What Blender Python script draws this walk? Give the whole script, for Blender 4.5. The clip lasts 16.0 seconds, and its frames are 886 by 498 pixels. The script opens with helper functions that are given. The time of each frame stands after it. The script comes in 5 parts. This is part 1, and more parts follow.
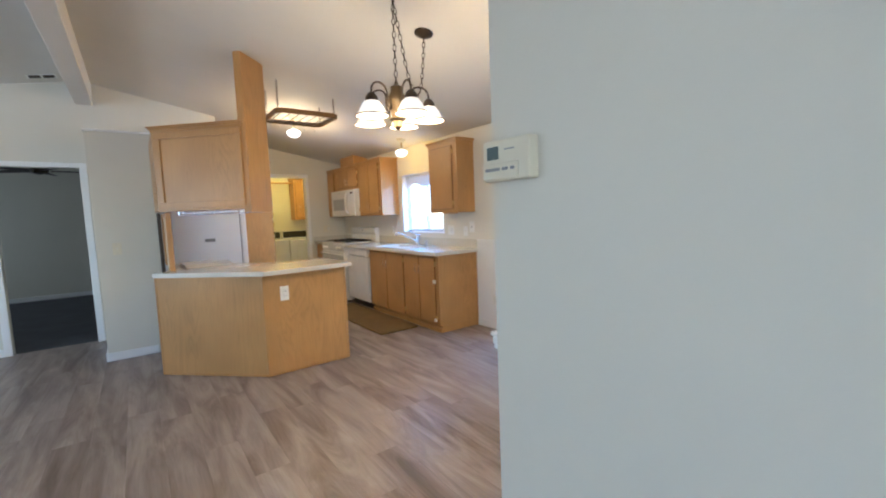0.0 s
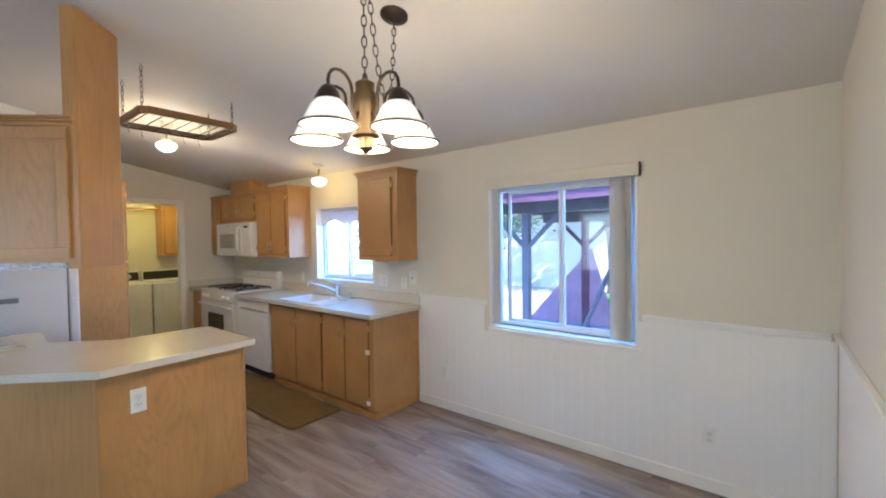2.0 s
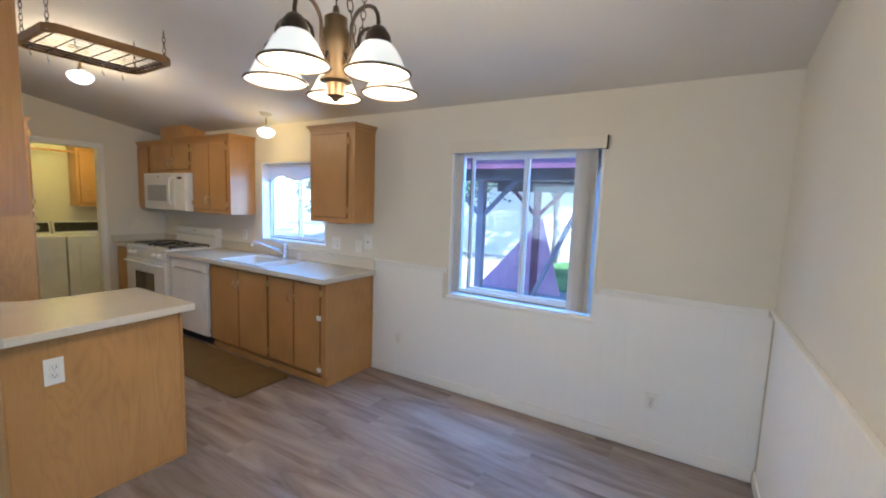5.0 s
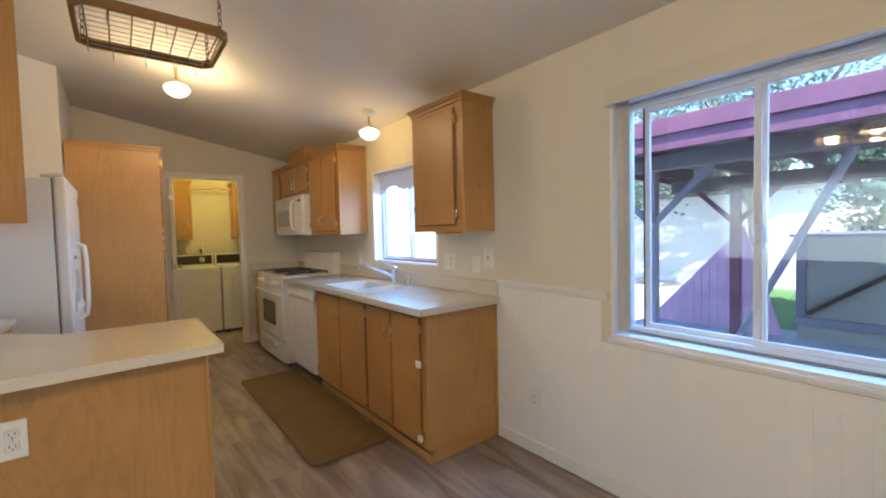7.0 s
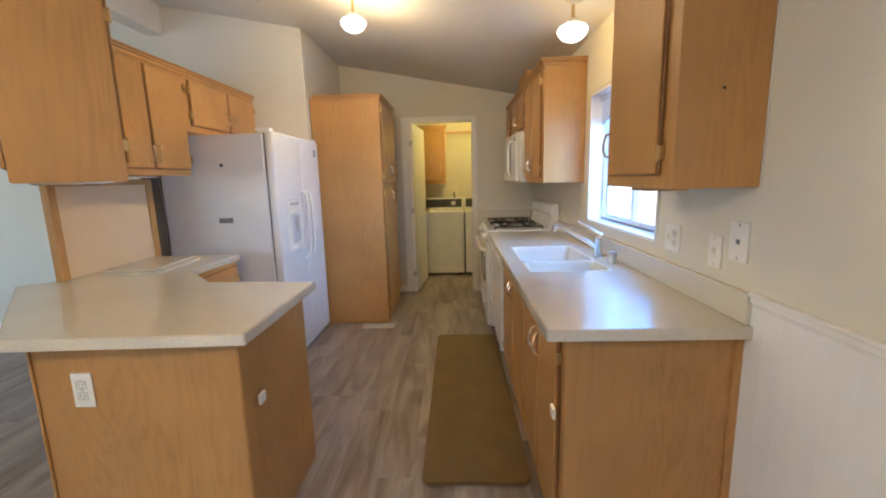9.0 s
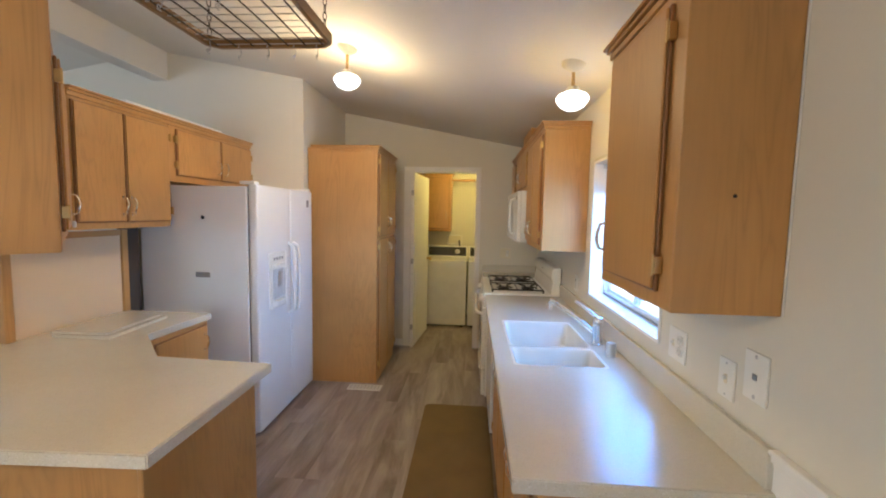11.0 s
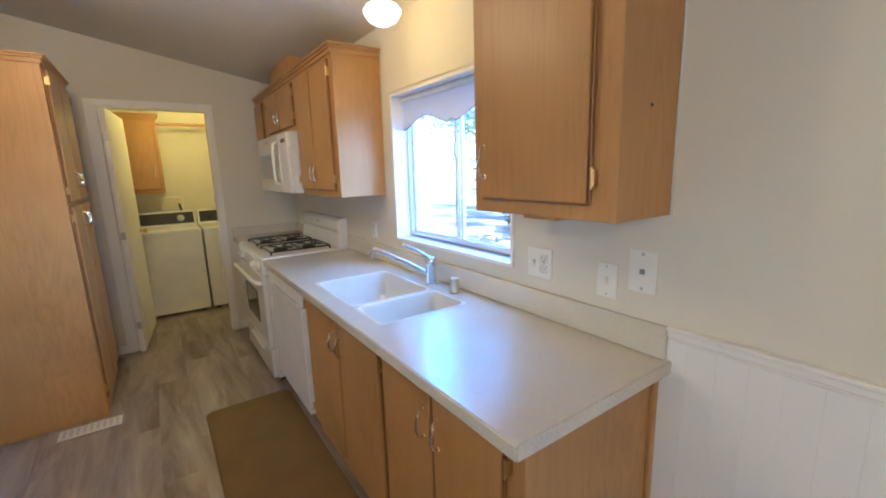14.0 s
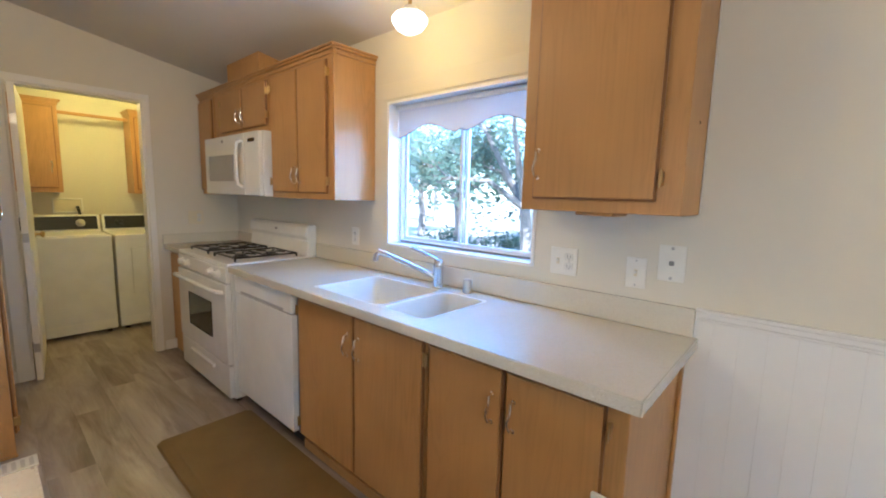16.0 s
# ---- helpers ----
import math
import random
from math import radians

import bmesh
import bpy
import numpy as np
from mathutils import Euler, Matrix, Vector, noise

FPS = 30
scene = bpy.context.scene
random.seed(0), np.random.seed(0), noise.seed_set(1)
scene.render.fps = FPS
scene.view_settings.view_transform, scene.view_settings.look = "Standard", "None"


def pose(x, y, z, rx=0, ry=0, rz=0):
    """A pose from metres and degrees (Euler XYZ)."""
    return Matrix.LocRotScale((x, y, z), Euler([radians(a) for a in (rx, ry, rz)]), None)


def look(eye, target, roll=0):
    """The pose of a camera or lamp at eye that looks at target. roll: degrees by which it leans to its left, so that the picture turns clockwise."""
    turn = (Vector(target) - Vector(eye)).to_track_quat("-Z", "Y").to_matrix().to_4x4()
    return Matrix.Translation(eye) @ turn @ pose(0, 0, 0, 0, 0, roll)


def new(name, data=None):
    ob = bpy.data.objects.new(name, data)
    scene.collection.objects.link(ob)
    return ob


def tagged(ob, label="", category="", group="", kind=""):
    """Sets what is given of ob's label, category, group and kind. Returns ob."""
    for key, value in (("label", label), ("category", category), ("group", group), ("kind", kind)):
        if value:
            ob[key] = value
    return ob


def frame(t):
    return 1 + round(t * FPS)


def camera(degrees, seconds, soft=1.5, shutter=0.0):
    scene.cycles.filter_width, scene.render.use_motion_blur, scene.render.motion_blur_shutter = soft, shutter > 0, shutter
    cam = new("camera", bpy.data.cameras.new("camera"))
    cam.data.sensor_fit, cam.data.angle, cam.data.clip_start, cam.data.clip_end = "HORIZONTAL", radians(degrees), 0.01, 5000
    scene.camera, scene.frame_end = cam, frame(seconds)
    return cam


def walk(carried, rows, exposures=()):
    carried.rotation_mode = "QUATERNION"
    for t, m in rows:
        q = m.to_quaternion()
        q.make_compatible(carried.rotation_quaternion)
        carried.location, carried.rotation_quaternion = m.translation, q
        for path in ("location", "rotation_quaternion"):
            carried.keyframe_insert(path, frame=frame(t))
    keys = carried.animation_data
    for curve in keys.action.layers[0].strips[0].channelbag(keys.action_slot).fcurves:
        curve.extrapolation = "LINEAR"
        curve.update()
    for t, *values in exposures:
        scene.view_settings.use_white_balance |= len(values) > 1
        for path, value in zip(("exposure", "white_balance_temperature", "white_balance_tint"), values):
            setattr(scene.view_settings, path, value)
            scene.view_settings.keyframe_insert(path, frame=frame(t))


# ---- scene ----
cam = camera(94.1, 16.0, soft=2.0)
PATH = [
    (0, (0.702, 0.62, 1.335), (1.888, 2.221, 1.161), -2.2),
    (0.5, (0.805, 0.946, 1.364), (1.932, 2.593, 1.238), 0.9),
    (1, (0.904, 1.193, 1.43), (1.995, 2.861, 1.266), -1.1),
    (1.5, (1.033, 1.449, 1.524), (2.245, 3.038, 1.44), -0.8),
    (2, (1.011, 1.651, 1.527), (2.572, 2.9, 1.478), -0.8),
    (2.5, (0.979, 1.713, 1.542), (2.597, 2.888, 1.52), -0.7),
    (3, (0.976, 1.706, 1.539), (2.612, 2.856, 1.517), -1.2),
    (3.2, (0.983, 1.71, 1.54), (2.624, 2.853, 1.503), -1.0),
    (5.3, (1.081, 1.851, 1.527), (2.782, 2.878, 1.301), 2.2),
    (5.5, (1.128, 1.893, 1.437), (2.725, 3.085, 1.265), 0.3),
    (6, (1.349, 1.993, 1.388), (2.548, 3.581, 1.185), 0.2),
    (6.5, (1.67, 2.221, 1.352), (2.858, 3.827, 1.238), -2.3),
    (7, (1.983, 2.374, 1.333), (3.214, 3.948, 1.252), -1.4),
    (7.5, (2.326, 2.489, 1.362), (3.316, 4.221, 1.211), -2.8),
    (8, (2.62, 2.728, 1.368), (3.537, 4.505, 1.33), -1.5),
    (8.5, (2.829, 2.844, 1.364), (3.119, 4.812, 1.151), -1.6),
    (9, (2.976, 2.983, 1.383), (2.906, 4.953, 1.048), -1.5),
    (9.5, (3.059, 3.193, 1.43), (3.123, 5.171, 1.14), -2.4),
    (10, (3.146, 3.223, 1.528), (2.993, 5.209, 1.343), -0.5),
    (10.2, (3.147, 3.224, 1.562), (2.98, 5.21, 1.401), 0.4),
    (12.3, (3.11, 3.238, 1.565), (3.055, 5.223, 1.329), 1.6),
    (12.5, (3.112, 3.255, 1.549), (3.139, 5.238, 1.293), 0.8),
    (13, (2.955, 3.323, 1.523), (3.512, 5.218, 1.207), -1.9),
    (13.5, (2.797, 3.425, 1.508), (3.738, 5.162, 1.196), -1.2),
    (14, (2.707, 3.668, 1.477), (3.821, 5.286, 1.099), -1.7),
    (14.5, (2.563, 3.853, 1.459), (3.9, 5.315, 1.184), -1.2),
    (15, (2.354, 3.942, 1.408), (3.84, 5.257, 1.152), -0.4),
    (15.5, (2.28, 3.964, 1.389), (3.75, 5.296, 1.135), 0.3),
    (16, (2.257, 3.966, 1.379), (3.742, 5.28, 1.12), 1.5),
]
EXPOSURES = [(0, 2.38, 5020, 10), (0.5, 2.38, 4960, 10), (1, 2.38, 4900, 10), (1.5, 2.26, 4850, 10), (3, 2.06, 4680, 10), (5.5, 2.0, 4750, 10), (6.5, 1.95, 5250, 10),
             (7.5, 1.9, 5750, 10), (8, 1.78, 5900, 10), (8.5, 2.1, 5700, 10), (9, 2.26, 5250, 10), (10, 2.22, 5180, 10), (12.5, 2.2, 5080, 10),
             (13.5, 2.18, 4900, 10), (15, 2.3, 4800, 10), (16, 2.36, 4880, 10)]
walk(cam, [(t, look(eye, target, roll)) for t, eye, target, roll in PATH], exposures=EXPOSURES)

# ---- world, sun, large lights ----
world = bpy.data.worlds.new("world")
scene.world = world
world.use_nodes = True
wn = world.node_tree.nodes
sky = wn.new("ShaderNodeTexSky")
sky.sky_type = "NISHITA"
sky.sun_disc = False
sky.sun_elevation = radians(44)
sky.sun_rotation = radians(-155)
sky.dust_density, sky.ozone_density = 0.2, 3.0
wn["Background"].inputs[1].default_value = 0.15
world.node_tree.links.new(sky.outputs[0], wn["Background"].inputs[0])
SUN_FROM = Vector((-0.30, -0.65, 0.70))
sun = new("sun", bpy.data.lights.new("sun", "SUN"))
sun.data.energy, sun.data.angle, sun.data.color = 5.0, radians(0.5), (1.0, 0.95, 0.88)
sun.matrix_world = look(SUN_FROM * 30, (0, 0, 0))


def lamp(name, kind, at, watts, colour, size=0.05):
    ob = new(name, bpy.data.lights.new(name, kind))
    ob.data.energy, ob.data.color = watts, colour
    if kind == "POINT":
        ob.data.shadow_soft_size = size
    ob.location = at
    return ob


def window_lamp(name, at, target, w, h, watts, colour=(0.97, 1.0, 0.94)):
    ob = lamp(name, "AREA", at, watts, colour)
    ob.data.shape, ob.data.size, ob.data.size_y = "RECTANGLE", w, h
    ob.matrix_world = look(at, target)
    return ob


WARM = (1.0, 0.68, 0.34)
window_lamp("daylight_south", (-1.6, -2.93, 1.4), (0.6, 5, 0.9), 2.3, 1.5, 7.5)
window_lamp("daylight_west", (-3.93, 4.3, 1.4), (3.9, 3.6, 0.5), 2.6, 1.5, 5.6)
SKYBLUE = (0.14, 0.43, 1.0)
# Added blue lamps outside the east windows, boosting the sky's light indoors.
window_lamp("sky_fill_kitchen_window", (4.42, 5.42, 2.55), (3.75, 5.42, 1.1), 1.2, 0.6, 11.0, SKYBLUE)
# Helper lamp placed to mirror as a blue sheen on the worktop.
window_lamp("sky_fill_worktop_sheen", (4.7, 7.5, 2.75), (3.6, 4.7, 0.9), 1.3, 0.9, 13.0, SKYBLUE)
# Helper lamp aimed through the kitchen window to brighten the refrigerator front.
window_lamp("sky_fill_refrigerator", (4.85, 4.72, 1.65), (1.75, 6.1, 0.8), 0.7, 1.0, 11.0, (0.42, 0.66, 1.0))
window_lamp("sky_fill_dining_window", (4.45, 2.9, 2.75), (3.75, 2.9, 1.0), 1.4, 0.6, 19.0, (0.24, 0.52, 1.0))
window_lamp("daylight_bedroom", (-2.93, 9.4, 1.4), (0, 9.4, 1.0), 1.4, 1.2, 2.6)

# ---- materials ----


def nodes_of(name):
    m = bpy.data.materials.new(name)
    m.use_nodes = True
    nt = m.node_tree
    return m, nt, nt.nodes, nt.links, nt.nodes["Principled BSDF"]


def coords(nt, scale, kind="Object"):
    tc = nt.nodes.new("ShaderNodeTexCoord")
    mp = nt.nodes.new("ShaderNodeMapping")
    mp.inputs["Scale"].default_value = scale
    nt.links.new(tc.outputs[kind], mp.inputs["Vector"])
    return mp.outputs[0]


def noise_tex(nt, vec, scale, detail=4.0, rough=0.55, dist=0.0):
    n = nt.nodes.new("ShaderNodeTexNoise")
    n.inputs["Scale"].default_value, n.inputs["Detail"].default_value = scale, detail
    n.inputs["Roughness"].default_value, n.inputs["Distortion"].default_value = rough, dist
    nt.links.new(vec, n.inputs["Vector"])
    return n.outputs["Fac"]


def ramp(nt, fac, stops):
    r = nt.nodes.new("ShaderNodeValToRGB")
    while len(r.color_ramp.elements) < len(stops):
        r.color_ramp.elements.new(0.5)
    for e, (p, c) in zip(r.color_ramp.elements, stops):
        e.position, e.color = p, (*c, 1)
    nt.links.new(fac, r.inputs[0])
    return r.outputs[0]


def bump(nt, fac, b, strength, dist=0.002):
    n = nt.nodes.new("ShaderNodeBump")
    n.inputs["Strength"].default_value, n.inputs["Distance"].default_value = strength, dist
    nt.links.new(fac, n.inputs["Height"])
    nt.links.new(n.outputs[0], b.inputs["Normal"])


def mixc(nt, fac, a, b, mode="MIX"):
    n = nt.nodes.new("ShaderNodeMix")
    n.data_type, n.blend_type = "RGBA", mode
    for v, k in ((fac, 0), (a, 6), (b, 7)):
        if isinstance(v, (int, float)):
            n.inputs[k].default_value = v
        elif isinstance(v, tuple):
            n.inputs[k].default_value = (*v, 1)
        else:
            nt.links.new(v, n.inputs[k])
    return n.outputs[2]


def shade(c, k):
    return tuple(min(1.0, x * k) for x in c)


def paint(name, c, rough=0.6, grain=160, strength=0.15, var=0.06, big=1.3):
    """Painted or plain surface: faint blotches and a fine relief."""
    m, nt, n, l, b = nodes_of(name)
    v = coords(nt, (1, 1, 1))
    l.new(ramp(nt, noise_tex(nt, v, big, 5), [(0.3, shade(c, 1 - var)), (0.7, shade(c, 1 + var))]), b.inputs["Base Color"])
    b.inputs["Roughness"].default_value = rough
    bump(nt, noise_tex(nt, v, grain, 3), b, strength)
    return m


def oak(name, c, along="z", rough=0.38):
    """Printed oak laminate with straight grain, cathedral streaks and small pores."""
    m, nt, n, l, b = nodes_of(name)
    sc = {"z": (4.2, 4.2, 0.50), "x": (0.50, 4.2, 4.2), "y": (4.2, 0.50, 4.2)}[along]
    fine = {"z": (110, 110, 6), "x": (6, 110, 110), "y": (110, 6, 110)}[along]
    big = noise_tex(nt, coords(nt, sc), 1.0, 3, 0.5, 2.2)
    w = nt.nodes.new("ShaderNodeMath")
    w.operation = "PINGPONG"
    w.inputs[1].default_value = 0.05
    l.new(big, w.inputs[0])
    rings = ramp(nt, w.outputs[0], [(0.0, shade(c, 0.84)), (0.014, shade(c, 0.94)), (0.05, shade(c, 1.02))])
    pores = noise_tex(nt, coords(nt, fine), 1.0, 4, 0.6)
    tone = ramp(nt, pores, [(0.32, (0.98, 0.975, 0.965)), (0.65, (1.02, 1.02, 1.01))])
    wide = ramp(nt, noise_tex(nt, coords(nt, (1, 1, 1)), 1.7, 2), [(0.3, (0.84, 0.83, 0.81)), (0.7, (1.10, 1.10, 1.10))])
    patch = ramp(nt, noise_tex(nt, coords(nt, tuple(q ** 0.5 * 1.6 for q in sc)), 1.0, 2), [(0.38, (0.15, 0.15, 0.15)), (0.62, (1, 1, 1))])
    rings = mixc(nt, patch, c, rings)
    col = mixc(nt, 1.0, mixc(nt, 1.0, rings, tone, "MULTIPLY"), wide, "MULTIPLY")
    l.new(col, b.inputs["Base Color"])
    b.inputs["Roughness"].default_value = rough
    bump(nt, pores, b, 0.08, 0.001)
    return m


def plain(name, c, rough=0.4, metal=0.0, var=0.04, scale=6.0):
    m, nt, n, l, b = nodes_of(name)
    l.new(ramp(nt, noise_tex(nt, coords(nt, (1, 1, 1)), scale, 3), [(0.3, shade(c, 1 - var)), (0.7, shade(c, 1 + var))]), b.inputs["Base Color"])
    b.inputs["Roughness"].default_value, b.inputs["Metallic"].default_value = rough, metal
    return m


def glow(name, c, strength):
    m, nt, n, l, b = nodes_of(name)
    b.inputs["Base Color"].default_value = (*c, 1)
    b.inputs["Emission Color"].default_value = (*c, 1)
    b.inputs["Emission Strength"].default_value = strength
    b.inputs["Roughness"].default_value = 0.25
    return m


def floor_mat():
    m, nt, n, l, b = nodes_of("grey_oak_laminate")
    info = nt.nodes.new("ShaderNodeObjectInfo")
    geo = nt.nodes.new("ShaderNodeNewGeometry")
    add = nt.nodes.new("ShaderNodeVectorMath")
    add.operation = "MULTIPLY_ADD"
    comb = nt.nodes.new("ShaderNodeCombineXYZ")
    l.new(info.outputs["Random"], comb.inputs[0])
    l.new(info.outputs["Random"], comb.inputs[1])
    add.inputs[1].default_value = (37, 91, 0)
    l.new(comb.outputs[0], add.inputs[0])
    l.new(geo.outputs["Position"], add.inputs[2])

    def mapped(scale):
        mp = nt.nodes.new("ShaderNodeMapping")
        mp.inputs["Scale"].default_value = scale
        l.new(add.outputs[0], mp.inputs["Vector"])
        return mp.outputs[0]
    streak = noise_tex(nt, mapped((7.0, 1.15, 1)), 1.0, 5, 0.58, 0.9)
    fine = noise_tex(nt, mapped((90, 3, 1)), 1.0, 4, 0.6)
    col = ramp(nt, streak, [(0.30, (0.150, 0.118, 0.100)), (0.44, (0.25, 0.205, 0.180)), (0.57, (0.34, 0.288, 0.26)), (0.76, (0.45, 0.395, 0.365))])
    grain = ramp(nt, fine, [(0.35, (0.91, 0.905, 0.90)), (0.65, (1.04, 1.04, 1.04))])
    tone = ramp(nt, info.outputs["Random"], [(0.0, (0.98, 0.975, 0.97)), (1.0, (1.02, 1.02, 1.02))])
    l.new(mixc(nt, 1.0, mixc(nt, 1.0, col, grain, "MULTIPLY"), tone, "MULTIPLY"), b.inputs["Base Color"])
    b.inputs["Roughness"].default_value = 0.36
    bump(nt, fine, b, 0.06, 0.001)
    return m


def speckled(name, c, dark, light):
    """Solid-surface worktop with fine chips."""
    m, nt, n, l, b = nodes_of(name)
    v = coords(nt, (1, 1, 1))
    vo = nt.nodes.new("ShaderNodeTexVoronoi")
    vo.inputs["Scale"].default_value = 330
    l.new(v, vo.inputs["Vector"])
    sep = nt.nodes.new("ShaderNodeSeparateColor")
    l.new(vo.outputs["Color"], sep.inputs[0])
    chips = ramp(nt, sep.outputs[0], [(0.0, dark), (0.12, c), (0.86, c), (1.0, light)])
    wide = ramp(nt, noise_tex(nt, v, 2.2, 4), [(0.3, (0.95, 0.95, 0.94)), (0.7, (1.04, 1.04, 1.04))])
    l.new(mixc(nt, 1.0, chips, wide, "MULTIPLY"), b.inputs["Base Color"])
    b.inputs["Roughness"].default_value = 0.26
    b.inputs["Coat Weight"].default_value, b.inputs["Coat Roughness"].default_value = 1.0, 0.24
    b.inputs["Coat IOR"].default_value = 1.6
    return m


def glass_mat(name="window_glass"):
    m, nt, n, l, b = nodes_of(name)
    b.inputs["Base Color"].default_value = (0.97, 0.99, 1.0, 1)
    b.inputs["Transmission Weight"].default_value = 1.0
    b.inputs["Roughness"].default_value = 0.0
    b.inputs["IOR"].default_value = 1.45
    return m


WALL = paint("wall_paint_cream", (0.70, 0.665, 0.565), 0.62, 90, 0.22, 0.03)
CEIL = paint("ceiling_paint", (0.70, 0.675, 0.62), 0.75, 60, 0.35, 0.03)
TRIM = paint("white_trim_paint", (0.84, 0.83, 0.80), 0.35, 200, 0.05, 0.03)
WAINS = paint("white_wainscot_paint", (0.84, 0.835, 0.815), 0.42, 200, 0.06, 0.03)
OAK = oak("oak_laminate", (0.50, 0.275, 0.088))
OAK_X = oak("oak_laminate_across", (0.50, 0.275, 0.088), "y")
# Routed edge oak, darkened further to paint in the shade between doors.
OAK_EDGE = oak("oak_routed_edge_shaded", (0.25, 0.115, 0.035))
FLOOR = floor_mat()
COUNTER = speckled("speckled_worktop", (0.66, 0.62, 0.515), (0.60, 0.555, 0.45), (0.70, 0.665, 0.57))
EDGEM = speckled("chipped_worktop_edge", (0.65, 0.61, 0.505), (0.55, 0.505, 0.41), (0.75, 0.725, 0.65))
SINKM = plain("white_sink", (0.68, 0.655, 0.58), 0.22)
WHITE = plain("white_enamel", (0.80, 0.80, 0.77), 0.25)
WHITE2 = plain("white_plastic", (0.80, 0.79, 0.74), 0.42)
IVORY = plain("ivory_plastic", (0.72, 0.66, 0.50), 0.45)
FRIDGEM = paint("textured_fridge_white", (0.78, 0.785, 0.78), 0.33, 420, 0.10, 0.02)
BLACK = plain("black_enamel", (0.012, 0.012, 0.013), 0.35)
DARK = plain("dark_gap", (0.02, 0.018, 0.016), 0.8)
GREYP = plain("grey_plastic", (0.22, 0.22, 0.22), 0.4)
LCD = plain("lcd_grey", (0.10, 0.13, 0.12), 0.2)
CHROME = plain("chrome", (0.75, 0.76, 0.78), 0.14, 1.0)
STEEL = plain("brushed_steel", (0.50, 0.50, 0.50), 0.35, 1.0)
BRASS = plain("worn_brass", (0.55, 0.38, 0.16), 0.32, 1.0)
NICKEL = plain("pale_nickel_handle", (0.84, 0.76, 0.62), 0.22, 1.0)
BRONZE = plain("oil_rubbed_bronze", (0.055, 0.040, 0.028), 0.42, 0.75, 0.2)
BRONZE_L = plain("aged_brass_column", (0.15, 0.105, 0.055), 0.35, 0.85, 0.15)
SHADEM = glow("lit_frosted_glass", (1.0, 0.88, 0.66), 0.15)
GLOBEM = glow("lit_opal_globe", (1.0, 0.90, 0.70), 0.65)
MAT = paint("brown_gel_mat", (0.155, 0.095, 0.030), 0.6, 130, 0.4, 0.12, 5)


def thin(name, c, share, rough=0.8, var=0.15, big=2.0):
    """Thin sheet that lets part of the light through: cloth, leaves."""
    m, nt, n, l, b = nodes_of(name)
    col = ramp(nt, noise_tex(nt, coords(nt, (1, 1, 1)), big, 4), [(0.3, shade(c, 1 - var)), (0.7, shade(c, 1 + var))])
    l.new(col, b.inputs["Base Color"])
    b.inputs["Roughness"].default_value = rough
    t = n.new("ShaderNodeBsdfTranslucent")
    l.new(col, t.inputs["Color"])
    mx = n.new("ShaderNodeMixShader")
    mx.inputs[0].default_value = share
    l.new(b.outputs[0], mx.inputs[1])
    l.new(t.outputs[0], mx.inputs[2])
    l.new(mx.outputs[0], n["Material Output"].inputs["Surface"])
    return m


GLASS = glass_mat()
DARKGLASS = plain("dark_oven_glass", (0.03, 0.032, 0.035), 0.06)
VINYL = plain("white_vinyl_frame", (0.74, 0.78, 0.82), 0.4)
BLIND = plain("vertical_blind_vinyl", (0.55, 0.535, 0.49), 0.5)
FABRIC = thin("white_valance_fabric", (0.72, 0.74, 0.78), 0.22, 0.9, 0.03)
CARPET = paint("dark_grey_carpet", (0.085, 0.085, 0.095), 0.95, 260, 0.8, 0.15, 3)
REDWOOD = paint("red_stained_timber", (0.145, 0.052, 0.08), 0.6, 40, 0.3, 0.2, 3)
# Red stain paled to mauve: sky glare is put into the colour.
FENCEM = paint("red_fence_stain_with_glare", (0.55, 0.34, 0.46), 0.7, 40, 0.3, 0.15, 3)
DARKWOOD = paint("dark_roof_timber", (0.12, 0.10, 0.10), 0.8, 40, 0.3, 0.25, 3)
POSTM = paint("grey_painted_post", (0.17, 0.16, 0.20), 0.6, 40, 0.2, 0.12, 3)
DECKM = paint("grey_blue_deck_boards", (0.34, 0.35, 0.40), 0.65, 30, 0.3, 0.12, 3)
SHEDM = paint("tan_shed_siding", (0.27, 0.265, 0.23), 0.7, 30, 0.2, 0.06, 2)
GROUNDM = paint("pale_dry_ground", (0.40, 0.37, 0.31), 0.95, 12, 0.5, 0.15, 0.5)
GRASSM = paint("lawn_grass", (0.08, 0.17, 0.04), 0.9, 20, 0.5, 0.3, 0.8)
BARK = paint("grey_bark", (0.24, 0.21, 0.18), 0.9, 18, 0.8, 0.25, 3)
LEAF = thin("tree_leaves", (0.105, 0.155, 0.105), 0.5, 0.6, 0.35, 0.9)

# ---- mesh helpers ----
Z = Vector((0, 0, 1))


def local(origin, normal):
    """Pose whose y axis is the outward normal and whose z axis is up; x runs along the face."""
    n = Vector(normal).normalized()
    u = n.cross(Z)
    m = Matrix((u, n, Z)).transposed().to_4x4()
    m.translation = origin
    return m


def box(bm, x0, x1, y0, y1, z0, z1, bevel=0.0, seg=1):
    m = Matrix.LocRotScale(((x0 + x1) / 2, (y0 + y1) / 2, (z0 + z1) / 2), None, (abs(x1 - x0), abs(y1 - y0), abs(z1 - z0)))
    vs = bmesh.ops.create_cube(bm, size=1, matrix=m)["verts"]
    if bevel:
        es = list({e for v in vs for e in v.link_edges})
        bmesh.ops.bevel(bm, geom=es, offset=bevel, segments=seg, affect="EDGES", profile=0.6)
    return bm


def B(x0, x1, y0, y1, z0, z1, bevel=0.0, seg=1):
    return box(bmesh.new(), x0, x1, y0, y1, z0, z1, bevel, seg)


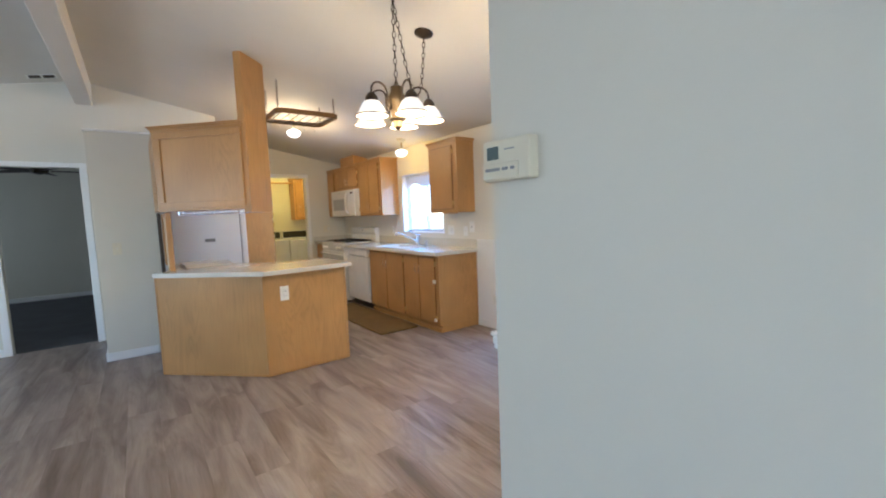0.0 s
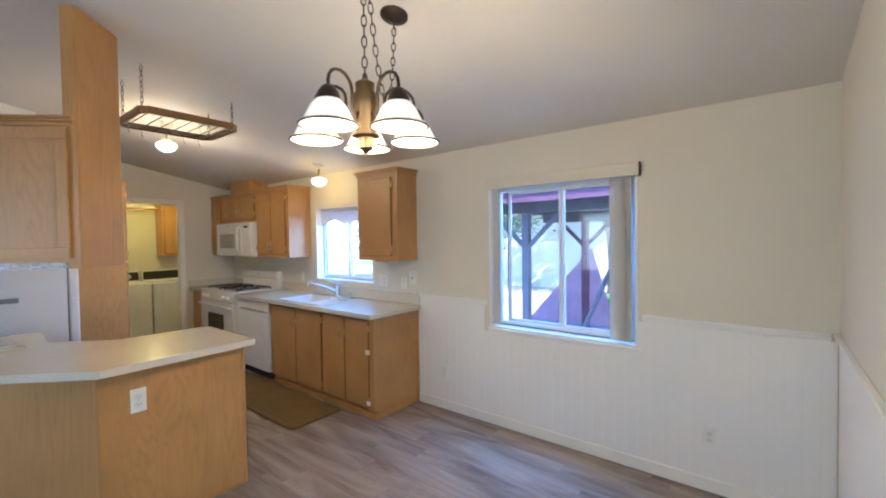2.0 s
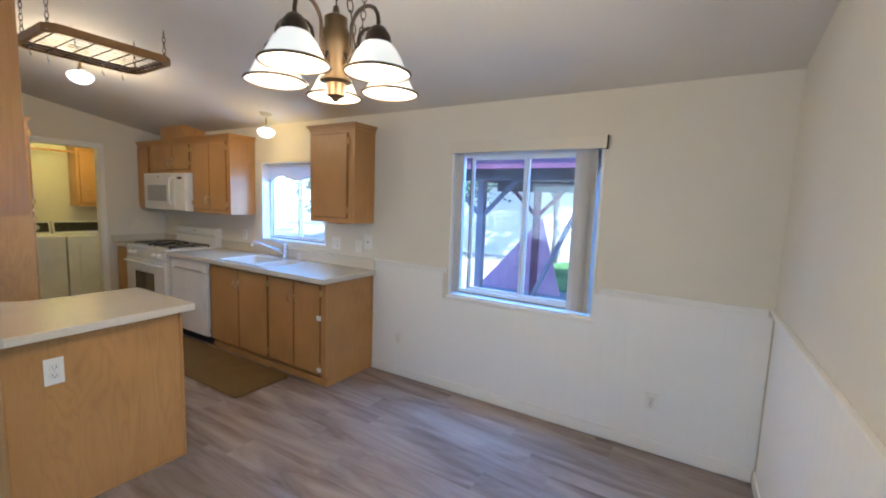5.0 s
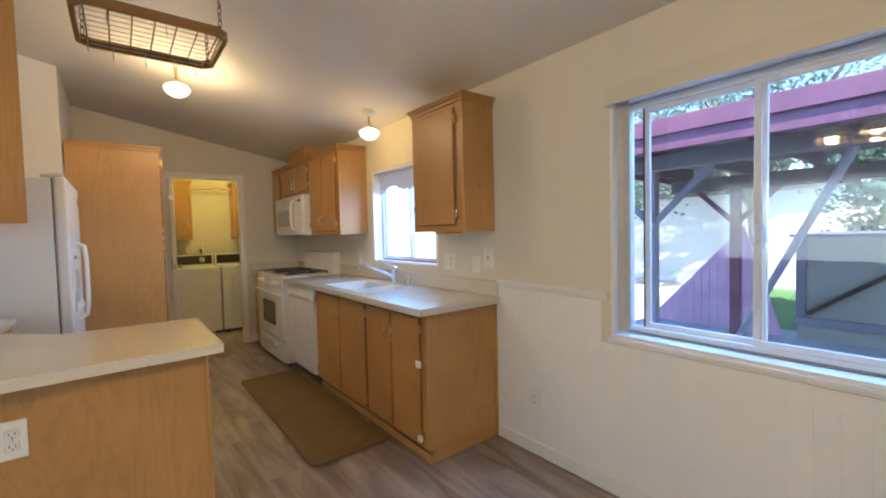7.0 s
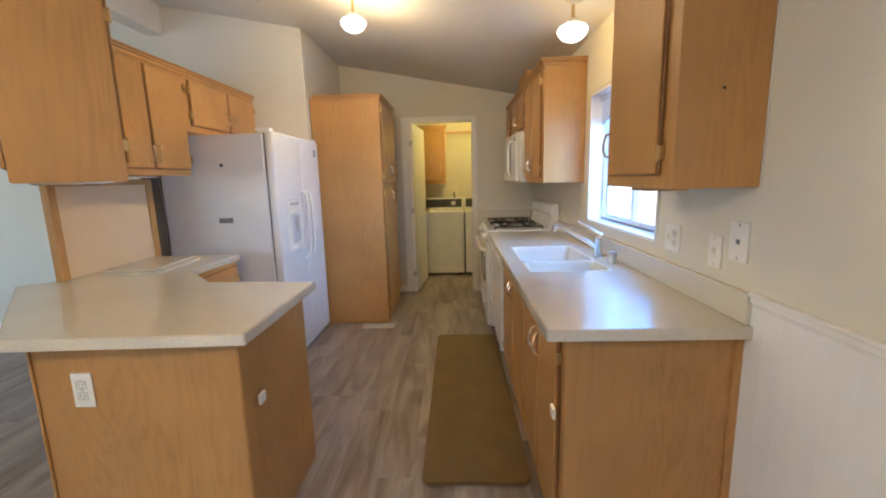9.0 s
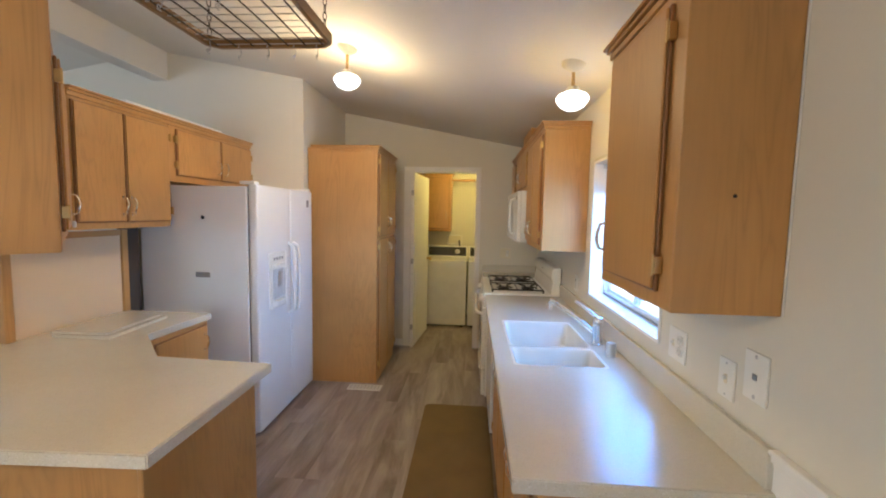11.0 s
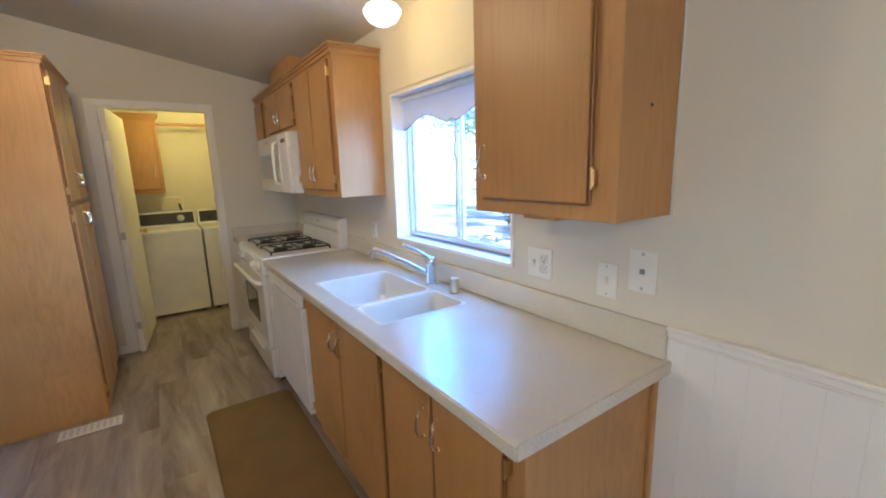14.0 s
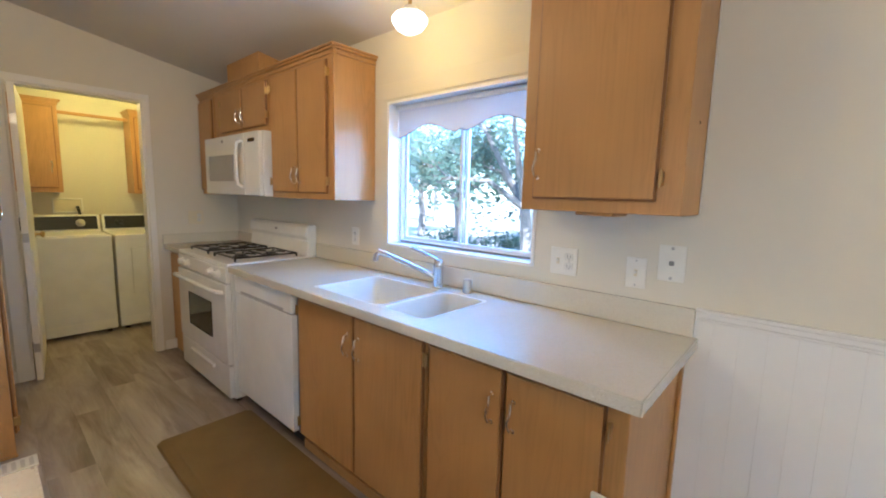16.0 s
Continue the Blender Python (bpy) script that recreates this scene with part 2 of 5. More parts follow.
def prism(bm, pts, z0, z1, bevel=0.0):
    lo = [bm.verts.new((x, y, z0)) for x, y in pts]
    hi = [bm.verts.new((x, y, z1)) for x, y in pts]
    n = len(pts)
    fs = [bm.faces.new(lo[::-1]), bm.faces.new(hi)]
    fs += [bm.faces.new((lo[i], lo[(i + 1) % n], hi[(i + 1) % n], hi[i])) for i in range(n)]
    bmesh.ops.recalc_face_normals(bm, faces=fs)
    if bevel:
        es = list({e for f in fs for e in f.edges})
        bmesh.ops.bevel(bm, geom=es, offset=bevel, segments=2, affect="EDGES")
    return bm


def tube(bm, pts, r, seg=8, closed=False):
    pts = [Vector(p) for p in pts]
    rings = []
    n = len(pts)
    up = None
    for i, p in enumerate(pts):
        a = pts[(i - 1) % n] if closed or i else p
        c = pts[(i + 1) % n] if closed or i < n - 1 else p
        d = (c - a).normalized()
        if up is None:
            up = d.orthogonal().normalized()
        up = (up - d * up.dot(d)).normalized()
        w = d.cross(up)
        rr = r(i / max(1, n - 1)) if callable(r) else r
        rings.append([bm.verts.new(p + (up * math.cos(k * math.tau / seg) + w * math.sin(k * math.tau / seg)) * rr) for k in range(seg)])
    pairs = list(zip(rings, rings[1:])) + ([(rings[-1], rings[0])] if closed else [])
    for a, c in pairs:
        for k in range(seg):
            bm.faces.new((a[k], a[(k + 1) % seg], c[(k + 1) % seg], c[k]))
    if not closed:
        bm.faces.new(rings[0][::-1])
        bm.faces.new(rings[-1])
    return bm


def lathe(bm, prof, at=(0, 0, 0), seg=24, cap=True):
    rings = [[bm.verts.new((at[0] + r * math.cos(k * math.tau / seg), at[1] + r * math.sin(k * math.tau / seg), at[2] + z)) for k in range(seg)] for r, z in prof]
    for a, c in zip(rings, rings[1:]):
        for k in range(seg):
            bm.faces.new((a[k], a[(k + 1) % seg], c[(k + 1) % seg], c[k]))
    if cap:
        bm.faces.new(rings[0][::-1])
        bm.faces.new(rings[-1])
    bmesh.ops.recalc_face_normals(bm, faces=bm.faces)
    return bm


def mesh_of(name, bm, mat, smooth=False):
    me = bpy.data.meshes.new(name)
    bmesh.ops.recalc_face_normals(bm, faces=bm.faces)
    if smooth:
        for f in bm.faces:
            f.smooth = True
    bm.to_mesh(me)
    bm.free()
    me.materials.append(mat)
    if smooth:
        me.set_sharp_from_angle(angle=radians(40))
    return me


def thing(name, at, label, category, group="", kind=""):
    ob = new(name)
    ob.location = at
    ob.empty_display_size = 0.1
    return tagged(ob, label, category, group, kind)


def origin_of(ob):
    o = Vector(ob.location)
    while ob.parent:
        ob = ob.parent
        o += ob.location
    return o


def part(name, bm, mat, parent, label="", m=None, smooth=False):
    """One mesh under a thing or a part; bm is in world metres, or in the pose m."""
    if m is not None:
        bmesh.ops.transform(bm, matrix=m, verts=bm.verts)
    bmesh.ops.translate(bm, vec=-origin_of(parent), verts=bm.verts)
    ob = new(name, mesh_of(name, bm, mat, smooth))
    ob.parent = parent
    return tagged(ob, label)


def single(name, bm, mat, label, category, kind="", group="", smooth=False, m=None):
    """A thing or a piece of the setting that is one mesh, with its origin at its base."""
    if m is not None:
        bmesh.ops.transform(bm, matrix=m, verts=bm.verts)
    lo = Vector([min(v.co[i] for v in bm.verts) for i in range(3)])
    hi = Vector([max(v.co[i] for v in bm.verts) for i in range(3)])
    base = Vector(((lo.x + hi.x) / 2, (lo.y + hi.y) / 2, lo.z))
    bmesh.ops.translate(bm, vec=-base, verts=bm.verts)
    ob = new(name, mesh_of(name, bm, mat, smooth))
    ob.location = base
    return tagged(ob, label, category, group, kind)


def wall_with_holes(bm, axis, c0, c1, a0, a1, z0, z1, holes):
    """A wall slab from c0 to c1 across, a0 to a1 along, with rectangular openings (a, b, low, high)."""
    cuts_a = sorted({a0, a1, *[h[0] for h in holes], *[h[1] for h in holes]})
    cuts_z = sorted({z0, z1, *[h[2] for h in holes], *[h[3] for h in holes]})
    for p, q in zip(cuts_a, cuts_a[1:]):
        solid = []
        for r, s in zip(cuts_z, cuts_z[1:]):
            if any(h[0] <= p and q <= h[1] and h[2] <= r and s <= h[3] for h in holes):
                continue
            if solid and abs(solid[-1][1] - r) < 1e-6:
                solid[-1][1] = s
            else:
                solid.append([r, s])
        for r, s in solid:
            if axis == "x":
                box(bm, c0, c1, p, q, r, s)
            else:
                box(bm, p, q, c0, c1, r, s)
    return bm

# ---- the setting ----
EAST, FAR, WALL_A, SOUTH = 3.88, 7.98, 6.79, 1.385
RIDGE = 0.355


def cz(x):
    """Height of the vaulted ceiling at x."""
    return 2.285 + 0.187 * (EAST - x) if x > RIDGE else 2.944 - 0.187 * (RIDGE - x)


def struct(name, bm, mat, label, category, smooth=False):
    return single(name, bm, mat, label, category, "structure", "", smooth)


DW = (2.335, 3.455, 0.80, 1.95)      # dining window: y, y, low, high
KW = (4.865, 5.85, 1.075, 1.90)      # kitchen window
east = struct("wall_east", wall_with_holes(bmesh.new(), "x", EAST, 4.03, 1.285, 9.72, 0, 2.30, [DW, KW]), WALL, "cream painted wall with two window openings", "wall")
struct("wall_south", B(1.53, EAST, 1.285, SOUTH, 0, 2.74), WALL, "cream painted wall of the dining area", "wall")
struct("wall_thermostat", B(1.43, 1.53, -3.0, SOUTH, 0, 2.78, 0.004), WALL, "plain painted partition end beside the dining area", "wall")
struct("wall_far", wall_with_holes(bmesh.new(), "y", FAR, 8.08, 1.65, EAST, 0, 2.72, [(2.425, 3.18, 0, 2.05)]), WALL, "cream painted wall with the laundry doorway", "wall")
struct("wall_pantry_side", B(1.55, 1.65, WALL_A, 11.26, 0, 2.75), WALL, "cream painted wall beside the pantry", "wall")
struct("wall_bedroom", wall_with_holes(bmesh.new(), "y", WALL_A, 6.89, -4.0, 1.55, 0, 2.98, [(-0.445, 0.25, 0, 1.99)]), WALL, "pale painted wall with the bedroom doorway", "wall")
struct("wall_partition", B(0.384, 0.90, 5.786, WALL_A, 0, 2.235, 0.004), WALL, "low painted partition behind the refrigerator", "wall")
struct("wall_partition_cap", B(0.374, 0.91, 5.776, WALL_A, 2.235, 2.255, 0.003), TRIM, "white ledge on the low partition", "ledge")
struct("wall_living_west", wall_with_holes(bmesh.new(), "x", -4.15, -4.0, -3.0, 11.26, 0, 2.3, [(3.0, 5.6, 0.65, 2.15)]), WALL, "painted wall of the living room", "wall")
struct("wall_living_south", wall_with_holes(bmesh.new(), "y", -3.15, -3.0, -4.0, 1.53, 0, 2.98, [(-2.75, -0.45, 0.65, 2.15)]), WALL, "painted wall of the living room", "wall")
struct("wall_bedroom_back", B(-4.0, 1.55, 11.16, 11.26, 0, 2.98), WALL, "pale painted bedroom wall", "wall")
struct("wall_bedroom_west", wall_with_holes(bmesh.new(), "x", -3.1, -3.0, 6.89, 11.16, 0, 2.4, [(8.7, 10.1, 0.8, 2.0)]), WALL, "pale painted bedroom wall with a window", "wall")
# Never in view; added to stop direct sun entering the west opening.
struct("sun_blocking_roof", B(-7.0, -4.151, 1.5, 7.5, 2.2, 2.28), CEIL, "unseen added roof that blocks sun at the living room window", "roof")
struct("wall_laundry_back", B(1.65, EAST, 9.62, 9.72, 0, 2.72), WALL, "painted laundry wall", "wall")


def ceiling_slab(x0, x1, y0, y1):
    bm = bmesh.new()
    vs = [bm.verts.new((x, y, cz(x) + h)) for h in (0, 0.12) for x in (x0, x1) for y in (y0, y1)]
    for q in ((0, 1, 3, 2), (4, 5, 7, 6), (0, 1, 5, 4), (2, 3, 7, 6), (0, 2, 6, 4), (1, 3, 7, 5)):
        bm.faces.new([vs[i] for i in q])
    return bm


struct("ceiling_east", ceiling_slab(RIDGE, 4.03, -3.15, 11.26), CEIL, "sloping textured ceiling over kitchen and dining area", "ceiling")
struct("ceiling_west", ceiling_slab(-4.15, RIDGE, -3.15, 11.26), CEIL, "sloping textured ceiling over the living room", "ceiling")
struct("ridge_beam", B(0.28, 0.43, -3.0, WALL_A, 2.69, 3.0, 0.004), CEIL, "painted boxed ridge beam under the ceiling", "beam")

# skirting, rails and trim
BASE_H = 0.085


def skirting(bm, x0, x1, y0, y1):
    box(bm, x0, x1, y0, y1, 0.002, BASE_H, 0.004, 1)


bm = bmesh.new()
skirting(bm, EAST - 0.014, EAST - 0.0005, SOUTH + 0.015, 4.245)
skirting(bm, 1.53, EAST - 0.015, SOUTH + 0.0005, SOUTH + 0.014)
skirting(bm, 1.416, 1.4295, -2.98, SOUTH)
skirting(bm, 0.384, 0.80, 5.772, 5.7855)
skirting(bm, 0.37, 0.3835, 5.772, WALL_A - 0.001)
skirting(bm, -3.99, -0.51, 6.776, 6.7895)
skirting(bm, 1.6505, 1.664, 7.61, 7.966)
skirting(bm, 1.664, 2.344, 7.966, 7.9795)
skirting(bm, 3.235, 3.33, 7.966, 7.9795)
skirting(bm, -2.99, 1.54, 11.146, 11.1595)
skirting(bm, -3.99, 1.41, -2.9995, -2.986)
struct("baseboard", bm, TRIM, "white painted baseboard", "baseboard")

RAIL = 0.995
bm = bmesh.new()
for z0, z1, d in ((RAIL - 0.008, RAIL + 0.012, 0.018), (RAIL + 0.012, RAIL + 0.024, 0.026), (RAIL - 0.020, RAIL - 0.008, 0.012)):
    box(bm, EAST - d, EAST - 0.0005, SOUTH + 0.03, DW[0] - 0.03, z0, z1, 0.003)
    box(bm, EAST - d, EAST - 0.0005, DW[1] + 0.02, 4.225, z0, z1, 0.003)
    box(bm, 1.432, EAST - 0.001, SOUTH + 0.0005, SOUTH + d, z0, z1, 0.003)
struct("chair_rail", bm, TRIM, "white moulded chair rail", "rail")

# window surrounds: painted liners
bm = bmesh.new()
for a, b, lo, hi in (DW, KW):
    box(bm, EAST - 0.006, 4.03, a - 0.004, a + 0.012, lo, hi)
    box(bm, EAST - 0.006, 4.03, b - 0.012, b + 0.004, lo, hi)
    box(bm, EAST - 0.006, 4.03, a + 0.012, b - 0.012, lo - 0.002, lo + 0.012)
    box(bm, EAST - 0.006, 4.03, a + 0.012, b - 0.012, hi - 0.012, hi + 0.002)
a, b, lo, hi = DW
for z0, z1, d in ((lo - 0.022, lo - 0.003, 0.014), (lo - 0.034, lo - 0.022, 0.009)):
    box(bm, EAST - d, EAST - 0.0005, a - 0.018, b + 0.018, z0, z1, 0.003)
struct("window_trim", bm, TRIM, "white window liners and apron moulding", "trim")

# doorway casings
bm = bmesh.new()
for x0, x1 in ((2.345, 2.425), (3.18, 3.225)):
    box(bm, x0, x1, FAR - 0.014, FAR - 0.0005, 0, 2.05, 0.003)
box(bm, 2.345, 3.225, FAR - 0.014, FAR - 0.0005, 2.05, 2.10, 0.003)
box(bm, 2.4255, 2.437, FAR, 8.08, 0, 2.05)
box(bm, 3.168, 3.1795, FAR, 8.08, 0, 2.05)
box(bm, 2.437, 3.168, FAR, 8.08, 2.038, 2.0495)
for x0, x1 in ((-0.51, -0.445), (0.25, 0.315)):
    box(bm, x0, x1, WALL_A - 0.014, WALL_A - 0.0005, 0, 1.99, 0.003)
box(bm, -0.51, 0.315, WALL_A - 0.014, WALL_A - 0.0005, 1.99, 2.045, 0.003)
struct("trim_doorways", bm, TRIM, "white painted doorway casings", "trim")


def window(name, win, rail_y, label, f=0.034, s=0.024, gap=0.0):
    """Horizontal slider: outer frame, two sashes, glass and a thin track."""
    a, b, lo, hi = win
    a, b, lo, hi = a + 0.013, b - 0.013, lo + 0.013, hi - 0.013
    w = thing(name, (3.99, (a + b) / 2, lo), label, "window", kind="structure")
    bm = bmesh.new()
    x0, x1 = 3.965, 4.015
    box(bm, x0, x1, a, b, lo, lo + f, 0.003)
    box(bm, x0, x1, a, b, hi - f, hi, 0.003)
    box(bm, x0, x1, a, a + f, lo + f, hi - f, 0.003)
    box(bm, x0, x1, b - f, b, lo + f, hi - f, 0.003)
    part("window_frame", bm, VINYL, w)
    for p, q, x in ((a + f, rail_y + 0.02, 3.978), (rail_y - 0.02, b - f - gap, 3.998)):
        bm = bmesh.new()
        box(bm, x - 0.010, x + 0.009, p, q, lo + f, lo + f + s, 0.002)
        box(bm, x - 0.010, x + 0.009, p, q, hi - f - s, hi - f, 0.002)
        box(bm, x - 0.010, x + 0.009, p, p + s, lo + f + s, hi - f - s, 0.002)
        box(bm, x - 0.010, x + 0.009, q - s, q, lo + f + s, hi - f - s, 0.002)
        sash = part("sash", bm, VINYL, w)
        pane = part("pane", B(x - 0.002, x + 0.002, p + s, q - s, lo + f + s, hi - f - s), GLASS, sash, "clear glass pane")
        pane.visible_shadow = False
    bm = bmesh.new()
    box(bm, 3.958, 3.9645, a + f, b - f, lo + 0.004, lo + 0.012)
    part("track", bm, GREYP, w)
    if gap:
        part("weatherstrip", B(3.990, 4.006, b - f - gap + 0.0005, b - f - gap + 0.008, lo + f, hi - f), DARK, w, "dark seal along the open sash")
    part("latch", B(3.952, 3.966, rail_y - 0.012, rail_y + 0.012, lo + 0.45, lo + 0.52, 0.004), VINYL, w)
    return w


window("window_1", DW, 2.885, "white sliding dining window standing slightly open", gap=0.063)
window("window_2", KW, 5.355, "white sliding kitchen window over the sink", 0.018, 0.018)

# ---- cabinet parts ----


def handle(parent, m, x, z, length=0.095, mat=None, across=False):
    pts = [Vector((0, 0.002, 0)), Vector((0, 0.016, 0.004))]
    pts += [Vector((0.004 * math.sin(k / 8 * math.tau), 0.020 + 0.010 * math.sin(k / 8 * math.pi), length * (0.06 + 0.88 * k / 8))) for k in range(9)]
    pts += [Vector((0, 0.016, length - 0.004)), Vector((0, 0.002, length))]
    if across:
        pts = [Vector((p.z, p.y, p.x)) for p in pts]
    bm = tube(bmesh.new(), [p + Vector((x, 0.018, z)) for p in pts], lambda f: 0.0040 + 0.0022 * math.sin(f * math.pi), 8)
    for k in (0, 1):
        e = pts[-k]
        lathe(bm, [(0.008, 0), (0.008, 0.003), (0.004, 0.004)], (0, 0, 0), 10)
        bmesh.ops.transform(bm, matrix=pose(e.x + x, 0.0185, e.z + z, -90), verts=bm.verts[-30:])
    return part("handle", bm, mat or NICKEL, parent, "small bow handle of pale metal", m, True)


def hinge(parent, m, x, z):
    bm = B(x - 0.006, x + 0.006, 0.001, 0.022, z - 0.022, z + 0.022, 0.002)
    box(bm, x - 0.004, x + 0.004, 0.02, 0.026, z - 0.028, z + 0.028, 0.002)
    return part("hinge", bm, BRASS, parent, "small brass hinge", m)


def cab_door(parent, m, x0, x1, z0, z1, hx=None, hz=None, hinges=None, mat=None, framed=False):
    """A flat oak door with an eased edge (or a frame with a sunk panel) on the face y = 0 of the pose m."""
    mat = mat or OAK
    bm = bmesh.new()
    if framed:
        f = 0.055
        box(bm, x0 + f - 0.004, x1 - f + 0.004, 0.001, 0.008, z0 + f - 0.004, z1 - f + 0.004)
    else:
        box(bm, x0 + 0.007, x1 - 0.007, 0.012, 0.020, z0 + 0.007, z1 - 0.007, 0.004, 2)
    d = part("door", bm, mat, parent, "", m)
    if not framed:
        part("routed_edge", B(x0, x1, 0.001, 0.0118, z0, z1, 0.003), OAK_EDGE, d, "routed door edge, darkened for the gap's shade", m)
    if framed:
        for nm, q in (("rail", (x0, x1, z0, z0 + f)), ("rail", (x0, x1, z1 - f, z1)), ("stile", (x0, x0 + f, z0 + f + 0.0005, z1 - f - 0.0005)), ("stile", (x1 - f, x1, z0 + f + 0.0005, z1 - f - 0.0005))):
            part(nm, B(q[0], q[1], 0.0085, 0.021, q[2], q[3], 0.004, 2), mat, d, "", m)
    if hx is not None:
        handle(d, m, hx, hz)
    if hinges is not None:
        for z in (z0 + 0.07, z1 - 0.07):
            hinge(d, m, hinges, z)
    return d


def crown(parent, m, x0, x1, z, depth, left=True, right=True):
    """A small stepped cornice along the front and the open ends."""
    bm = bmesh.new()
    for k, (d, h0, h1) in enumerate(((0.008, -0.045, -0.022), (0.018, -0.022, -0.008), (0.028, -0.008, 0.004))):
        a, b = x0 - (d if left else 0), x1 + (d if right else 0)
        box(bm, a, b, -0.02, d, z + h0, z + h1, 0.003)
        if left:
            box(bm, x0 - d, x0 + 0.01, -depth, -0.02, z + h0, z + h1, 0.003)
        if right:
            box(bm, x1 - 0.01, x1 + d, -depth, -0.02, z + h0, z + h1, 0.003)
    return part("crown", bm, OAK_X, parent, "", m)


EASTF = lambda x: local((x, 0, 0), (-1, 0, 0))     # local x is world y
WESTF = lambda x: local((x, 0, 0), (1, 0, 0))      # local x is minus world y


def base_cabinet(y0, y1, split, end_panel, label):
    c = thing("base_cabinet", (3.58, (y0 + y1) / 2, 0), label, "cabinet", "base cabinets along the window wall")
    m = EASTF(3.322)
    bm = B(y0, y1, -0.54, 0, 0.085, 0.872 if end_panel else 0.70, 0.002)
    if not end_panel:
        box(bm, y0, y1, -0.018, 0, 0.70, 0.872)
    box(bm, y0, y1, -0.54, -0.03, 0.003, 0.085)
    part("body", bm, OAK, c, "", m)
    part("base_strip", B(y0, y1, -0.03, -0.012, 0.003, 0.055, 0.003), OAK_X, c, "", m)
    cab_door(c, m, y0 + (0.055 if end_panel else 0.012), split - 0.004, 0.10, 0.848, split - 0.04, 0.66, y0 + (0.045 if end_panel else 0.005))
    cab_door(c, m, split + 0.004, y1 - 0.012, 0.10, 0.848, split + 0.04, 0.66, y1 - 0.005)
    if end_panel:
        part("child_lock", B(y0 + 0.03, y0 + 0.075, 0.02, 0.034, 0.56, 0.60, 0.006, 2), WHITE2, c, "white plastic child lock", m)
        part("child_lock", B(y0 + 0.03, y0 + 0.07, 0.02, 0.034, 0.13, 0.165, 0.006, 2), WHITE2, c, "white plastic child lock", m)
        part("scribe_strip", B(EAST - 0.03, EAST - 0.004, y0 - 0.012, y0 - 0.001, 0.003, 0.872, 0.002), OAK, c)
    return c


base_cabinet(4.255, 4.965, 4.625, True, "honey oak base cabinet with two doors beside the dining area")
base_cabinet(4.967, 5.885, 5.405, False, "honey oak sink base cabinet with two doors")


def slab_holes(bm, x0, x1, y0, y1, z0, z1, holes):
    xs = sorted({x0, x1, *[h[0] for h in holes], *[h[1] for h in holes]})
    ys = sorted({y0, y1, *[h[2] for h in holes], *[h[3] for h in holes]})
    for a, b in zip(xs, xs[1:]):
        for c, d in zip(ys, ys[1:]):
            if not any(h[0] <= a and b <= h[1] and h[2] <= c and d <= h[3] for h in holes):
                box(bm, a, b, c, d, z0, z1)
    bmesh.ops.remove_doubles(bm, verts=bm.verts, dist=1e-5)
    return bm


TOP = 0.912
SINKS = [(3.345, 3.735, 5.015, 5.255), (3.345, 3.735, 5.285, 5.765)]
wt = thing("worktop", (3.57, 5.4, 0.874), "speckled beige worktop with a backsplash and built-in double sink", "worktop")
bm = slab_holes(bmesh.new(), 3.2535, EAST - 0.002, 4.2145, 6.605, 0.874, TOP, SINKS)
part("slab", bm, COUNTER, wt)
bm = B(3.250, 3.2534, 4.2144, 6.605, 0.873, TOP - 0.0025, 0.0015, 2)
box(bm, 3.2535, EAST - 0.002, 4.211, 4.2143, 0.873, TOP - 0.0025, 0.0015, 2)
part("edge", bm, EDGEM, wt, "speckled rounded front edge")
part("backsplash", B(EAST - 0.022, EAST - 0.002, 4.226, 6.605, TOP + 0.0005, RAIL + 0.018, 0.003), COUNTER, wt)


def bowl(x0, x1, y0, y1, z, depth):
    bm = bmesh.new()

    def loop(inset, zz, r):
        pts = []
        for cx, cy, a0 in ((x1 - inset - r, y1 - inset - r, 0), (x0 + inset + r, y1 - inset - r, 90), (x0 + inset + r, y0 + inset + r, 180), (x1 - inset - r, y0 + inset + r, 270)):
            for k in range(6):
                a = radians(a0 + 18 * k)
                pts.append(bm.verts.new((cx + r * math.cos(a), cy + r * math.sin(a), zz)))
        return pts
    loops = [loop(-0.012, z + 0.0012, 0.02), loop(0.0, z + 0.001, 0.03), loop(0.006, z - 0.012, 0.035), loop(0.014, z - depth + 0.04, 0.04), loop(0.045, z - depth, 0.05)]
    for a, c in zip(loops, loops[1:]):
        for k in range(len(a)):
            bm.faces.new((a[k], a[(k + 1) % len(a)], c[(k + 1) % len(a)], c[k]))
    bm.faces.new(loops[-1])
    return bm


for x0, x1, y0, y1 in SINKS:
    s = part("sink_bowl", bowl(x0, x1, y0, y1, TOP, 0.17), SINKM, wt, "white moulded sink bowl", None, True)
    part("drain", lathe(bmesh.new(), [(0.042, 0), (0.042, 0.003), (0.03, 0.002), (0.006, 0.002)], ((x0 + x1) / 2, (y0 + y1) / 2, TOP - 0.169), 20), STEEL, s, "steel drain", None, True)

# small worktop beyond the range
c = thing("base_cabinet", (3.58, 7.75, 0), "narrow honey oak base cabinet in the corner beside the range", "cabinet", "base cabinets along the window wall")
m = EASTF(3.322)
part("body", B(7.54, FAR - 0.003, -0.54, 0, 0.003, 0.872, 0.002), OAK, c, "", m)
cab_door(c, m, 7.56, FAR - 0.03, 0.10, 0.848, 7.60, 0.66)
w = thing("corner_worktop", (3.57, 7.75, 0.874), "short speckled beige worktop with corner backsplash", "worktop")
part("slab", B(3.262, EAST - 0.002, 7.53, FAR - 0.002, 0.874, TOP, 0.005, 2), COUNTER, w)
